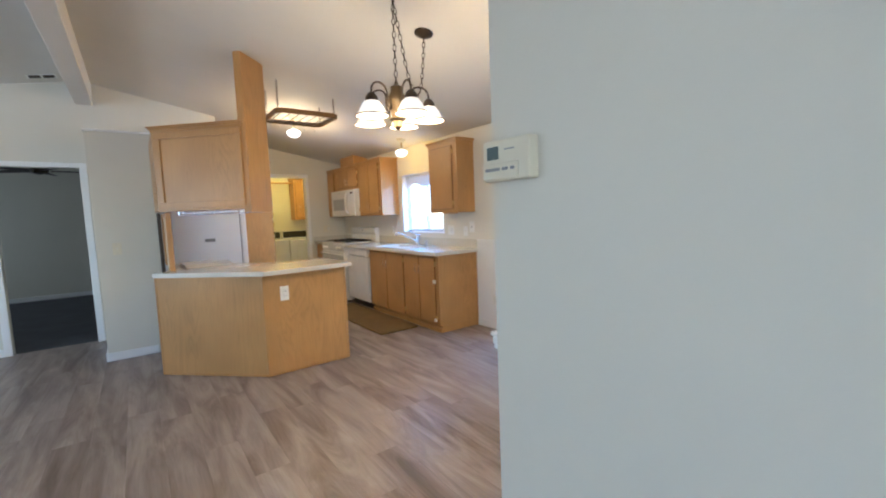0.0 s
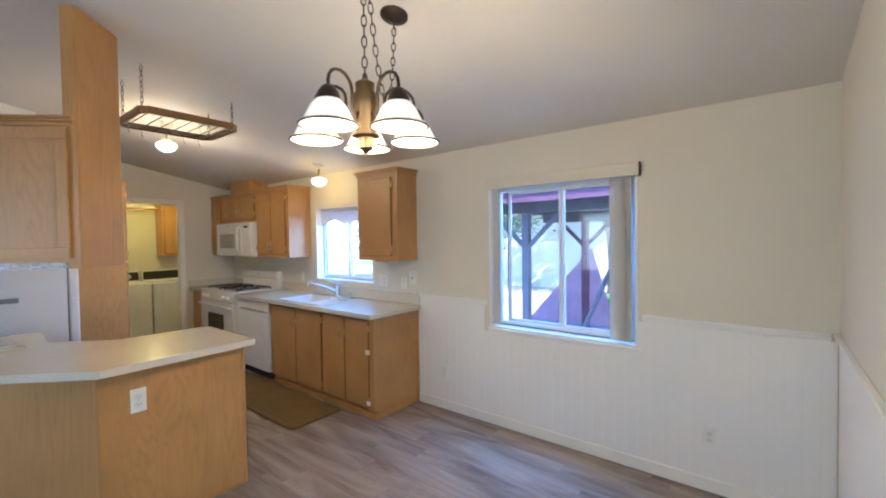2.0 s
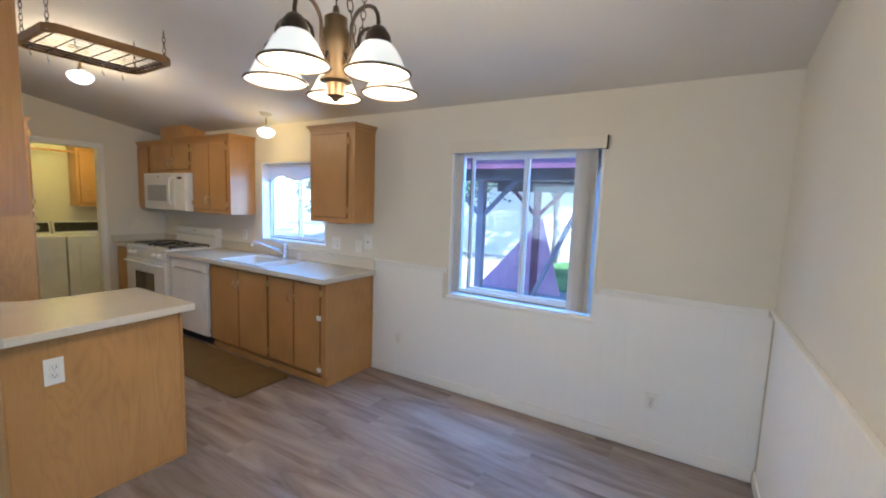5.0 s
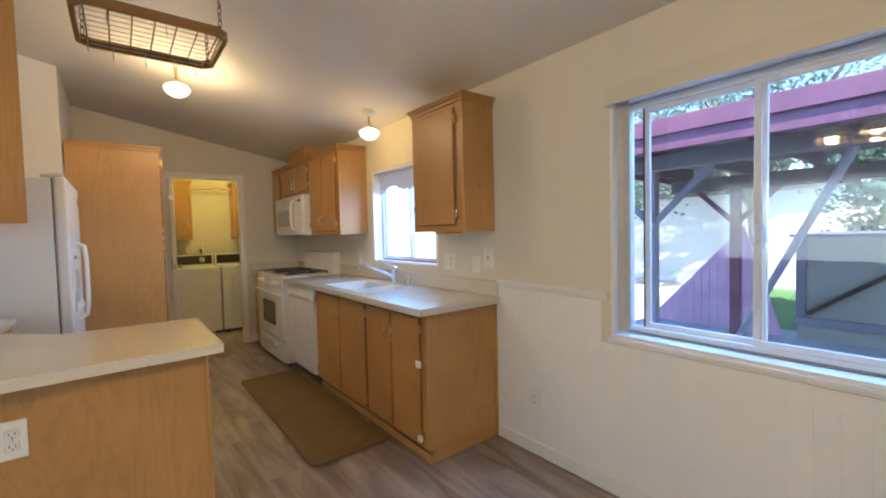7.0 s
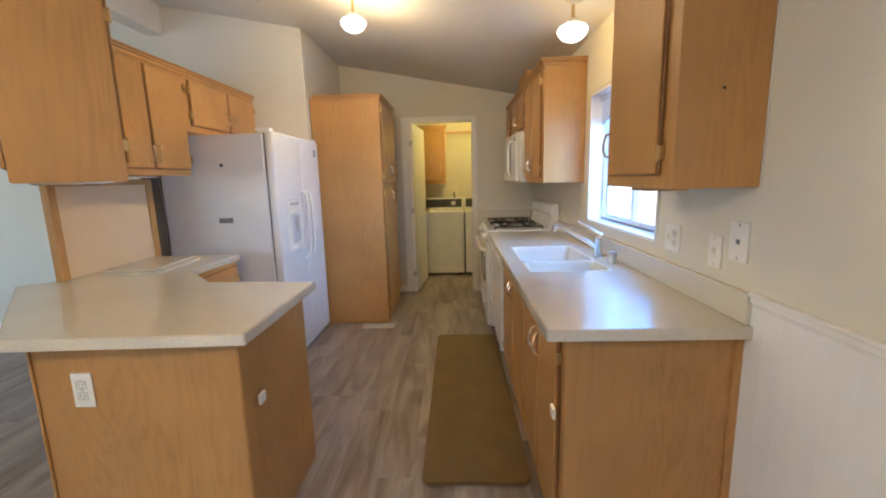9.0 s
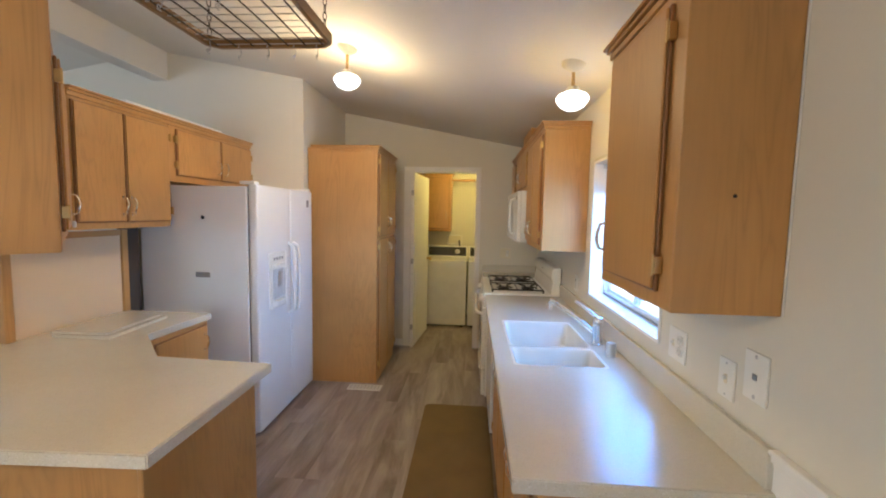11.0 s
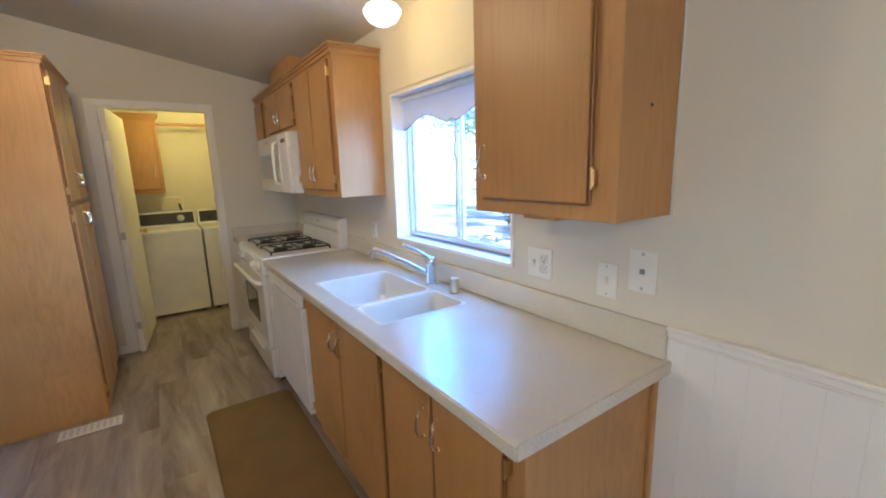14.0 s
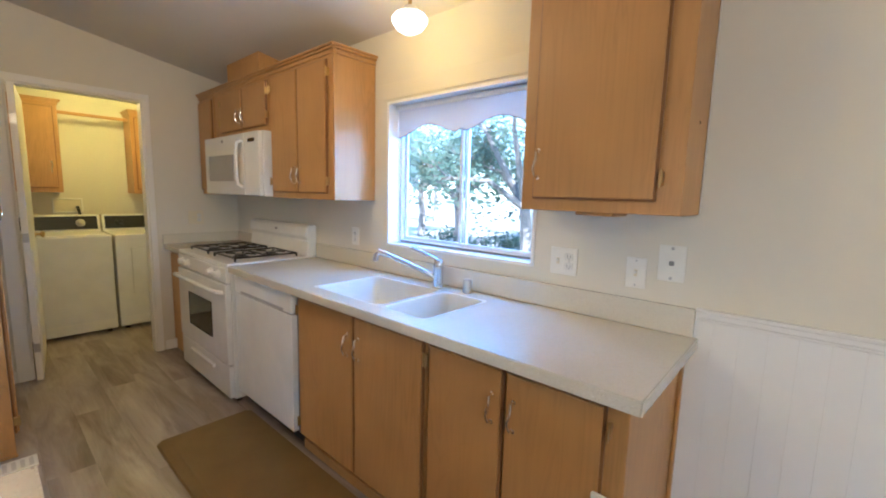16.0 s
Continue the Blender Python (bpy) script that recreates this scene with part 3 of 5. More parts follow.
part("backsplash", B(3.262, EAST - 0.024, FAR - 0.022, FAR - 0.002, TOP + 0.0005, RAIL, 0.003), COUNTER, w)
part("backsplash", B(EAST - 0.022, EAST - 0.002, 7.53, FAR - 0.024, TOP + 0.0005, RAIL, 0.003), COUNTER, w)

# upper cabinet beside the window
u = thing("upper_cabinet", (3.74, 4.51, 1.33), "honey oak wall cabinet with one door beside the window", "cabinet", "wall cabinets over the worktop")
m = EASTF(3.62)
part("body", B(4.25, 4.785, -0.257, 0, 1.335, 2.15, 0.002), OAK, u, "", m)
cab_door(u, m, 4.318, 4.735, 1.375, 2.09, 4.712, 1.45, 4.308)
crown(u, m, 4.25, 4.785, 2.165, 0.255)
part("scribe_strip", B(EAST - 0.005, EAST - 0.001, 4.244, 4.249, 1.335, 2.10, 0.001), WHITE2, u, "pale caulk strip along the wall")
part("light_rail", B(4.45, 4.58, -0.16, -0.02, 1.322, 1.3345, 0.003), OAK_X, u, "", m)
part("screw", lathe(bmesh.new(), [(0.005, 0), (0.004, 0.002)], (0, 0, 0), 8), DARK, u, "", pose(3.75, 4.2495, 1.62, 90))

# wall cabinets around the microwave
m = EASTF(3.59)
u = thing("upper_cabinet", (3.74, 6.3, 1.335), "honey oak wall cabinet with two tall doors", "cabinet", "wall cabinets over the worktop")
part("body", B(5.965, 6.69, -0.287, 0, 1.335, 2.15, 0.002), OAK, u, "", m)
cab_door(u, m, 6.02, 6.325, 1.37, 2.10, 6.295, 1.43, 6.01)
cab_door(u, m, 6.331, 6.66, 1.37, 2.10, 6.36, 1.43, 6.668)
crown(u, m, 5.965, 6.69, 2.165, 0.285, True, False)
u = thing("upper_cabinet", (3.74, 7.2, 1.77), "short honey oak wall cabinet over the microwave", "cabinet", "wall cabinets over the worktop")
part("body", B(6.692, 7.64, -0.287, 0, 1.775, 2.15, 0.002), OAK, u, "", m)
cab_door(u, m, 6.73, 7.09, 1.81, 2.10, 7.05, 1.86, 6.72)
cab_door(u, m, 7.10, 7.49, 1.81, 2.10, 7.14, 1.86, 7.50)
crown(u, m, 6.69, 7.64, 2.165, 0.285, False, False)
u = thing("upper_cabinet", (3.74, 7.8, 1.335), "narrow honey oak wall cabinet in the corner", "cabinet", "wall cabinets over the worktop")
part("body", B(7.66, FAR - 0.003, -0.287, 0, 1.335, 2.15, 0.002), OAK, u, "", m)
cab_door(u, m, 7.675, FAR - 0.02, 1.37, 2.10)
crown(u, m, 7.64, FAR - 0.003, 2.165, 0.285, False, False)
single("duct_cover", B(3.63, EAST - 0.003, 6.93, 7.47, 2.172, 2.34, 0.003), OAK, "boxed oak vent chase above the wall cabinets", "duct cover")

# ---- peninsula and its cabinets ----
p = thing("peninsula", (1.6, 4.7, 0), "angled oak peninsula base with a plain panel front", "kitchen island")
bm = prism(bmesh.new(), [(0.80, 4.975), (1.515, 4.262), (2.232, 4.262), (2.232, 4.86), (1.78, 4.86), (1.475, 5.19), (1.475, 5.68), (0.96, 5.68)], 0.003, 0.872)
part("body", bm, OAK, p)
bm = B(1.52, 2.236, 4.250, 4.261, 0.003, 0.018, 0.003)
box(bm, 2.226, 2.242, 4.248, 4.264, 0.003, 0.872, 0.004)
part("corner_trim", bm, OAK, p)
d = Vector((1.515 - 0.80, 4.262 - 4.975, 0))
L = d.length
bm = B(-L, 0, 0.001, 0.011, 0.003, 0.018, 0.003)
box(bm, -L - 0.006, -L + 0.012, 0, 0.010, 0.003, 0.872, 0.003)
box(bm, -0.012, 0.004, 0, 0.010, 0.003, 0.872, 0.003)
part("panel_trim", bm, OAK, p, "", local((1.515, 4.262, 0), (-0.7071, -0.7071, 0)) @ pose(L if local((0, 0, 0), (-0.7071, -0.7071, 0)).to_3x3().col[0].x < 0 else 0, 0, 0))
m = WESTF(1.476)
cab_door(p, m, -5.66, -5.23, 0.12, 0.85, -5.62, 0.70)
part("child_lock", B(2.243, 2.255, 4.34, 4.385, 0.59, 0.63, 0.006, 2), WHITE2, p, "white plastic child lock")

ct = thing("peninsula_worktop", (1.6, 4.7, 0.874), "angled speckled beige peninsula worktop with chipped edges", "worktop")
top = [(0.785, 4.905), (1.51, 4.178), (2.288, 4.212), (2.285, 4.895), (1.755, 4.92), (1.465, 5.215), (1.50, 5.69), (0.945, 5.69), (0.90, 4.985)]
part("slab", prism(bmesh.new(), top, 0.874, TOP, 0.004), COUNTER, ct)
for (ax, ay), (bx, by) in zip(top[:3], top[1:4]):
    ea, eb = Vector((ax, ay, 0)), Vector((bx, by, 0))
    en = (eb - ea).normalized().cross(Z)
    q = [ea.xy[:], (ea + en * 0.004).xy[:], (eb + en * 0.004).xy[:], eb.xy[:]]
    part("edge_band", prism(bmesh.new(), q, 0.875, TOP - 0.001), EDGEM, ct, "speckled edge band")
BOARDM = speckled("beige_board", (0.62, 0.57, 0.46), (0.55, 0.50, 0.40), (0.68, 0.64, 0.54))
single("cutting_board", prism(bmesh.new(), [(1.05, 5.10), (1.36, 5.10), (1.33, 5.53), (1.03, 5.53)], TOP + 0.0, TOP + 0.016, 0.004), BOARDM, "flat beige board lying on the peninsula worktop", "board")
single("cutting_board", prism(bmesh.new(), [(1.04, 5.11), (1.325, 5.12), (1.30, 5.52), (1.02, 5.52)], TOP + 0.0165, TOP + 0.028, 0.004), BOARDM, "thin beige board stacked on another", "board")

bp = thing("back_panel", (0.93, 5.33, TOP), "cream panel in an oak frame above the peninsula worktop", "panel")
mp = local((0.945, 0, 0), (1, 0, 0))
part("panel", B(-5.66, -4.99, -0.012, 0.0, TOP + 0.001, 1.43), paint("cream_hardboard", (0.72, 0.56, 0.36), 0.55, 90, 0.1, 0.03), bp, "", mp)
part("frame_post", B(-5.02, -4.975, -0.028, 0.014, TOP + 0.001, 1.43, 0.003), OAK, bp, "", mp)
part("frame_post", B(-5.69, -5.645, -0.028, 0.014, TOP + 0.001, 1.43, 0.003), OAK, bp, "", mp)
# Added strip closing the gap; its dark brown stands in for shade.
part("gap_shade_strip", B(-5.828, -5.692, -0.06, -0.03, 0.003, 1.44), plain("gap_shade_brown", (0.075, 0.055, 0.040), 0.7), bp, "added strip, dark as the shaded gap beside the refrigerator", mp)
part("frame_rail", B(-5.645, -5.02, -0.02, 0.010, 1.395, 1.43, 0.003), OAK_X, bp, "", mp)

# corner wall cabinet of the peninsula, with the post that runs up to the ceiling
P0, P1 = Vector((0.873, 4.950, 0)), Vector((1.483, 4.340, 0))
along = (P1 - P0).normalized()
inw = Vector((-along.y, along.x, 0))
P2 = P1 + inw * 0.318
P3 = P2 - along * ((P2.x - 1.165) / along.x)
uc = thing("corner_cabinet", (1.25, 4.9, 1.43), "angled oak wall cabinet hung over the peninsula", "cabinet", "wall cabinets over the peninsula")
bm = prism(bmesh.new(), [P0.xy[:], P1.xy[:], P2.xy[:], P3.xy[:], (0.875, P3.y)], 1.435, 2.135)
part("body", bm, OAK, uc)
n_out = -inw
mo = local(P1, n_out)
sgn = 1 if mo.to_3x3().col[0].dot(P0 - P1) > 0 else -1
W = (P1 - P0).length
cab_door(uc, mo, min(0.03 * sgn, (W - 0.03) * sgn), max(0.03 * sgn, (W - 0.03) * sgn), 1.455, 2.10, framed=True)
crown(uc, mo, min(0, W * sgn), max(0, W * sgn), 2.15, 0.30, sgn < 0, sgn > 0)
part("column", prism(bmesh.new(), [(P1 - along * 0.055 + n_out * 0.004).xy[:], (P1 + along * 0.012 + n_out * 0.004).xy[:], (P2 + along * 0.012).xy[:], (P2 - along * 0.055).xy[:]], 1.405, 2.70, 0.004), OAK, uc, "tall oak board running up to the ceiling")
mi = local(P2, inw)
sg = 1 if mi.to_3x3().col[0].dot(P3 - P2) > 0 else -1
D = (P3 - P2).length
cab_door(uc, mi, min(0.06 * sg, (D - 0.04) * sg), max(0.06 * sg, (D - 0.04) * sg), 1.475, 2.09, (D - 0.09) * sg, 1.53, 0.05 * sg)
part("child_lock", B((D - 0.15) * sg - 0.02, (D - 0.15) * sg + 0.025, 0.02, 0.034, 1.47, 1.50, 0.006, 2), WHITE2, uc, "white plastic child lock", mi)
rk = thing("stem_rack", (1.3, 4.8, 1.40), "white wire stemware rack under the cabinet", "rack")
for k in range(5):
    o = P0 + along * (0.18 + 0.15 * k) + inw * 0.04
    for s in (-0.022, 0.022):
        a = o + along * s
        part("rail", tube(bmesh.new(), [a + Vector((0, 0, 1.432)), a + Vector((0, 0, 1.405)), a + inw * 0.24 + Vector((0, 0, 1.405)), a + inw * 0.24 + Vector((0, 0, 1.432))], 0.0035, 6), CHROME, rk, "", None, True)

m = WESTF(1.165)
uc = thing("upper_cabinet", (1.02, 5.6, 1.45), "honey oak wall cabinet with two doors over the peninsula", "cabinet", "wall cabinets over the peninsula")
part("body", B(-5.80, -P3.y - 0.002, -0.29, 0, 1.45, 2.135, 0.002), OAK, uc, "", m)
cab_door(uc, m, -5.79, -5.45, 1.485, 2.09, -5.475, 1.53, -5.795)
cab_door(uc, m, -5.442, -5.145, 1.485, 2.09, -5.415, 1.53)
uc = thing("upper_cabinet", (1.02, 6.32, 1.73), "short honey oak wall cabinet with two doors over the refrigerator", "cabinet", "wall cabinets over the peninsula")
part("body", B(-6.785, -5.802, -0.262, 0, 1.745, 2.135, 0.002), OAK, uc, "", m)
cab_door(uc, m, -6.335, -5.86, 1.785, 2.09, -6.295, 1.83, -5.852)
cab_door(uc, m, -6.775, -6.345, 1.785, 2.09, -6.385, 1.83, -6.78)
crown(uc, m, -6.785, -5.13, 2.15, 0.262, True, False)

# ---- pantry ----
pt = thing("pantry", (1.98, 7.23, 0), "tall oak pantry cupboard with four doors", "cupboard")
part("body", B(1.66, 2.29, 6.86, 7.65, 0.003, 2.135, 0.002), OAK, pt)
m = WESTF(2.291)
for a, b, hx in ((-7.225, -6.885, -7.19), (-7.625, -7.235, -7.27)):
    cab_door(pt, m, a, b, 0.11, 1.33, hx, 1.18, b + 0.006 if hx > -7.2 else a - 0.006)
    cab_door(pt, m, a, b, 1.35, 2.09, hx, 1.43, b + 0.006 if hx > -7.2 else a - 0.006)
crown(pt, m, -7.65, -6.86, 2.15, 0.60, True, True)
part("base_strip", B(1.66, 2.295, 6.845, 6.8595, 0.003, 0.015, 0.003), OAK_X, pt)
vent = thing("floor_register", (2.2, 6.75, 0.002), "white metal floor vent beside the pantry", "vent")
part("frame", B(2.06, 2.36, 6.69, 6.81, 0.003, 0.008, 0.003), WHITE, vent)
for k in range(9):
    part("slat", B(2.08 + 0.031 * k, 2.096 + 0.031 * k, 6.71, 6.79, 0.0082, 0.0095), plain("pale_grey_slat", (0.50, 0.50, 0.49), 0.4) if k == 0 else bpy.data.materials["pale_grey_slat"], vent)

# ---- refrigerator ----
fr = thing("refrigerator", (1.33, 6.3, 0), "white side-by-side refrigerator with a water dispenser", "refrigerator")
part("body", B(0.925, 1.665, 5.83, 6.755, 0.03, 1.72, 0.006, 2), FRIDGEM, fr)
part("base_grille", B(0.95, 1.672, 5.85, 6.74, 0.012, 0.075, 0.004), WHITE2, fr)
for y0, y1, n in ((5.832, 6.322, 0), (6.330, 6.753, 1)):
    bm = B(1.676, 1.735, y0, y1, 0.05, 1.735, 0.014, 3)
    dr = part("door", bm, FRIDGEM, fr, "", None, True)
    part("gasket", B(1.664, 1.677, y0 + 0.012, y1 - 0.012, 0.095, 1.725), GREYP, dr)
    hy = 6.285 if n == 0 else 6.367
    pts = [(1.735, hy, 0.78), (1.775, hy, 0.80), (1.785, hy, 0.90), (1.785, hy, 1.20), (1.775, hy, 1.30), (1.735, hy, 1.32)]
    part("handle", tube(bmesh.new(), pts, 0.013, 10), WHITE, dr, "long white bow handle", None, True)
    part("hinge_cap", B(1.62, 1.72, y0 + (0.0 if n == 0 else 0.36), y0 + (0.06 if n == 0 else 0.42), 1.736, 1.756, 0.005, 2), WHITE2, dr)
    if n == 0:
        part("dispenser_panel", B(1.735, 1.742, 5.975, 6.225, 0.87, 1.27, 0.01, 2), WHITE2, dr)
        # Flat plate; the grey paints in the recess's soft shade.
        part("dispenser_recess", B(1.738, 1.744, 6.02, 6.185, 0.93, 1.15, 0.012, 2), plain("recess_shade_grey", (0.60, 0.61, 0.62), 0.4), dr, "recess drawn as a plate, its shade painted pale grey")
        part("drip_tray", prism(bmesh.new(), [(1.736, 6.0), (1.768, 6.03), (1.776, 6.10), (1.768, 6.175), (1.736, 6.205)], 0.885, 0.925, 0.004), WHITE2, dr)
        part("hood", prism(bmesh.new(), [(1.736, 6.005), (1.760, 6.02), (1.766, 6.10), (1.760, 6.185), (1.736, 6.20)], 1.155, 1.185, 0.004), WHITE2, dr)
        part("paddle", B(1.744, 1.752, 6.075, 6.13, 1.02, 1.13, 0.003), STEEL, dr, "grey dispenser paddle")
        for by in (6.03, 6.07, 6.11, 6.15):
            part("button", B(1.742, 1.745, by, by + 0.022, 1.215, 1.235, 0.001), GREYP, dr)
    else:
        part("badge", B(1.735, 1.738, 6.63, 6.675, 1.60, 1.66, 0.002), GREYP, dr)
part("magnet", B(1.305, 1.405, 5.8255, 5.8295, 1.115, 1.15, 0.002), GREYP, fr, "grey plate on the side")
part("plug", lathe(bmesh.new(), [(0.013, 0), (0.010, 0.004)], (0, 0, 0), 12), DARK, fr, "dark round plug on the side", pose(1.363, 5.8295, 1.514, 90))
for x in (1.0, 1.6):
    for y in (5.88, 6.70):
        part("foot", lathe(bmesh.new(), [(0.02, 0.002), (0.02, 0.03)], (x, y, 0), 10), DARK, fr)

# ---- range, dishwasher, microwave ----
rg = thing("gas_range", (3.55, 7.06, 0), "white freestanding gas range with black grates", "range")
m = EASTF(3.27)
Y0, Y1 = 6.615, 7.525
part("body", B(Y0, Y1, -0.58, 0, 0.035, 0.895, 0.004), WHITE, rg, "", m)
part("cooktop", B(Y0 - 0.002, Y1 + 0.002, -0.60, 0.02, 0.896, 0.922, 0.006, 2), WHITE, rg, "", m)
part("control_panel", B(Y0 + 0.004, Y1 - 0.004, 0.001, 0.028, 0.80, 0.893, 0.006, 2), WHITE, rg, "", m)
bm = prism(bmesh.new(), [(-0.60, 0.922), (-0.52, 0.922), (-0.535, 1.03), (-0.52, 1.06), (-0.525, 1.125), (-0.545, 1.14), (-0.60, 1.14)], Y0, Y1, 0.004)
part("backguard", bm, WHITE, rg, "", m @ Matrix(((0, 0, 1, 0), (1, 0, 0, 0), (0, 1, 0, 0), (0, 0, 0, 1))))
part("badge", B(7.05, 7.08, -0.525, -0.519, 1.085, 1.10, 0.002), GREYP, rg, "", m)
for y in (6.73, 6.85, 7.29, 7.41):
    part("knob", lathe(bmesh.new(), [(0.026, 0), (0.026, 0.008), (0.020, 0.012), (0.018, 0.032), (0.012, 0.034)], (0, 0, 0), 18), WHITE2, rg, "white control knob", m @ pose(y, 0.028, 0.848, -90), True)
od = part("oven_door", B(Y0 + 0.006, Y1 - 0.006, 0.001, 0.035, 0.27, 0.79, 0.008, 2), WHITE, rg, "", m)
part("window_pane", B(6.86, 7.29, 0.035, 0.038, 0.40, 0.64, 0.006, 2), DARKGLASS, od, "dark oven glass", m)
hp = [(Y0 + 0.05, 0.033, 0.735), (Y0 + 0.055, 0.07, 0.745), (Y0 + 0.10, 0.082, 0.748), (Y1 - 0.10, 0.082, 0.748), (Y1 - 0.055, 0.07, 0.745), (Y1 - 0.05, 0.033, 0.735)]
part("handle", tube(bmesh.new(), hp, 0.014, 10), WHITE, od, "white bar handle", m, True)
dr = part("drawer", B(Y0 + 0.006, Y1 - 0.006, 0.001, 0.03, 0.045, 0.258, 0.006, 2), WHITE, rg, "", m)
part("drawer_pull", B(6.85, 7.29, 0.028, 0.05, 0.19, 0.215, 0.008, 2), WHITE, dr, "", m)
for cx in (6.84, 7.30):
    bm = bmesh.new()
    for o in (-0.17, 0.17):
        tube(bm, [(cx + o, -0.05, 0.945), (cx + o, -0.47, 0.945)], 0.006, 6)
    for yy in (-0.05, -0.26, -0.47):
        tube(bm, [(cx - 0.17, yy, 0.945), (cx + 0.17, yy, 0.945)], 0.006, 6)
    for yy in (-0.155, -0.365):
        for a in range(4):
            q = radians(45 + 90 * a)
            tube(bm, [(cx + 0.035 * math.cos(q), yy + 0.035 * math.sin(q), 0.95), (cx + 0.12 * math.cos(q), yy + 0.09 * math.sin(q), 0.95)], 0.006, 6)
    for o in (-0.17, 0.17):
        for yy in (-0.05, -0.47):
            tube(bm, [(cx + o, yy, 0.921), (cx + o, yy, 0.948)], 0.007, 6)
    g = part("grate", bm, BLACK, rg, "black cast grate", m)
    for yy in (-0.155, -0.365):
        part("burner", lathe(bmesh.new(), [(0.05, 0.0), (0.05, 0.012), (0.034, 0.016), (0.034, 0.024)], (cx, yy, 0.9215), 18), BLACK, g, "black burner cap", m, True)
for y in (Y0 + 0.05, Y1 - 0.05):
    for yy in (-0.04, -0.55):
        part("foot", lathe(bmesh.new(), [(0.018, 0.002), (0.018, 0.036)], (y, yy, 0), 10), DARK, rg, "", m)

dw = thing("dishwasher", (3.6, 6.25, 0), "white built-in dishwasher with a pocket handle", "dishwasher")
m = EASTF(3.318)
part("body", B(5.895, 6.595, -0.53, 0, 0.09, 0.868), GREYP, dw, "", m)
part("door", B(5.90, 6.59, 0.001, 0.035, 0.105, 0.745, 0.005, 2), WHITE, dw, "", m)
bm = B(5.90, 6.59, 0.001, 0.037, 0.752, 0.860, 0.008, 2)
part("control_panel", bm, WHITE2, dw, "", m)
# No hollow is cut; a grey strip paints the pocket's shadow.
part("handle_pocket", B(5.98, 6.51, 0.030, 0.0375, 0.752, 0.772, 0.003), plain("pocket_shadow_grey", (0.42, 0.42, 0.41), 0.5), dw, "handle pocket with its shadow painted grey", m)
part("toe_panel", B(5.90, 6.59, -0.06, -0.04, 0.003, 0.10), BLACK, dw, "", m)

mw = thing("microwave", (3.7, 7.17, 1.335), "white over-the-range microwave oven", "microwave")
m = EASTF(3.535)
part("body", B(6.70, 7.65, -0.342, 0, 1.34, 1.772, 0.004), WHITE, mw, "", m)
d = part("door", B(6.93, 7.648, 0.001, 0.028, 1.345, 1.768, 0.006, 2), WHITE, mw, "", m)
part("window_pane", B(7.10, 7.55, 0.028, 0.031, 1.44, 1.63, 0.006, 2), plain("grey_mesh_window", (0.36, 0.36, 0.35), 0.3), d, "pale grey meshed window", m)
hp = [(6.965, 0.026, 1.40), (6.965, 0.06, 1.415), (6.965, 0.068, 1.47), (6.965, 0.068, 1.64), (6.965, 0.06, 1.70), (6.965, 0.026, 1.715)]
part("handle", tube(bmesh.new(), hp, 0.012, 10), WHITE, d, "white bow handle", m, True)
k = part("control_panel", B(6.702, 6.925, 0.001, 0.028, 1.345, 1.768, 0.006, 2), WHITE, mw, "", m)
part("display", B(6.76, 6.86, 0.028, 0.0305, 1.70, 1.725), DARKGLASS, k, "", m)
part("badge", B(7.28, 7.31, 0.028, 0.031, 1.72, 1.74, 0.001), GREYP, d, "", m)

# ---- tap, mat, plates ----
tp = thing("kitchen_tap", (3.79, 5.35, TOP), "chrome single-lever kitchen tap", "tap")
part("base", lathe(bmesh.new(), [(0.030, 0), (0.030, 0.006), (0.026, 0.010), (0.025, 0.09), (0.028, 0.095), (0.028, 0.125), (0.022, 0.14), (0.008, 0.145)], (3.79, 5.35, TOP + 0.001), 24), CHROME, tp, "", None, True)
part("spout", tube(bmesh.new(), [(3.785, 5.36, TOP + 0.05), (3.74, 5.42, TOP + 0.085), (3.64, 5.54, TOP + 0.15), (3.615, 5.57, TOP + 0.165)], 0.0125, 12), CHROME, tp, "", None, True)
part("spray_head", tube(bmesh.new(), [(3.625, 5.558, TOP + 0.160), (3.60, 5.59, TOP + 0.172), (3.592, 5.60, TOP + 0.150), (3.59, 5.602, TOP + 0.125)], 0.017, 12), CHROME, tp, "", None, True)
part("lever", tube(bmesh.new(), [(3.785, 5.355, TOP + 0.14), (3.74, 5.41, TOP + 0.175), (3.70, 5.46, TOP + 0.20)], lambda f: 0.010 - 0.003 * f, 10), CHROME, tp, "", None, True)
single("air_gap_cap", lathe(bmesh.new(), [(0.022, 0), (0.022, 0.060), (0.018, 0.066), (0.006, 0.067)], (3.80, 5.17, TOP + 0.001), 20), STEEL, "brushed steel sink air gap cap", "sink fitting", smooth=True)
bm = prism(bmesh.new(), [(2.79, 4.68), (2.82, 4.65), (3.265, 4.65), (3.295, 4.68), (3.295, 6.44), (3.265, 6.47), (2.82, 6.47), (2.79, 6.44)], 0.0035, 0.02, 0.006)
mt = thing("floor_mat", (3.04, 5.56, 0.003), "brown cushioned kitchen mat on the floor", "mat")
part("pad", bm, MAT, mt)
part("raised_panel", prism(bmesh.new(), [(2.845, 4.71), (3.24, 4.71), (3.24, 6.41), (2.845, 6.41)], 0.0195, 0.0225, 0.001), MAT, mt)


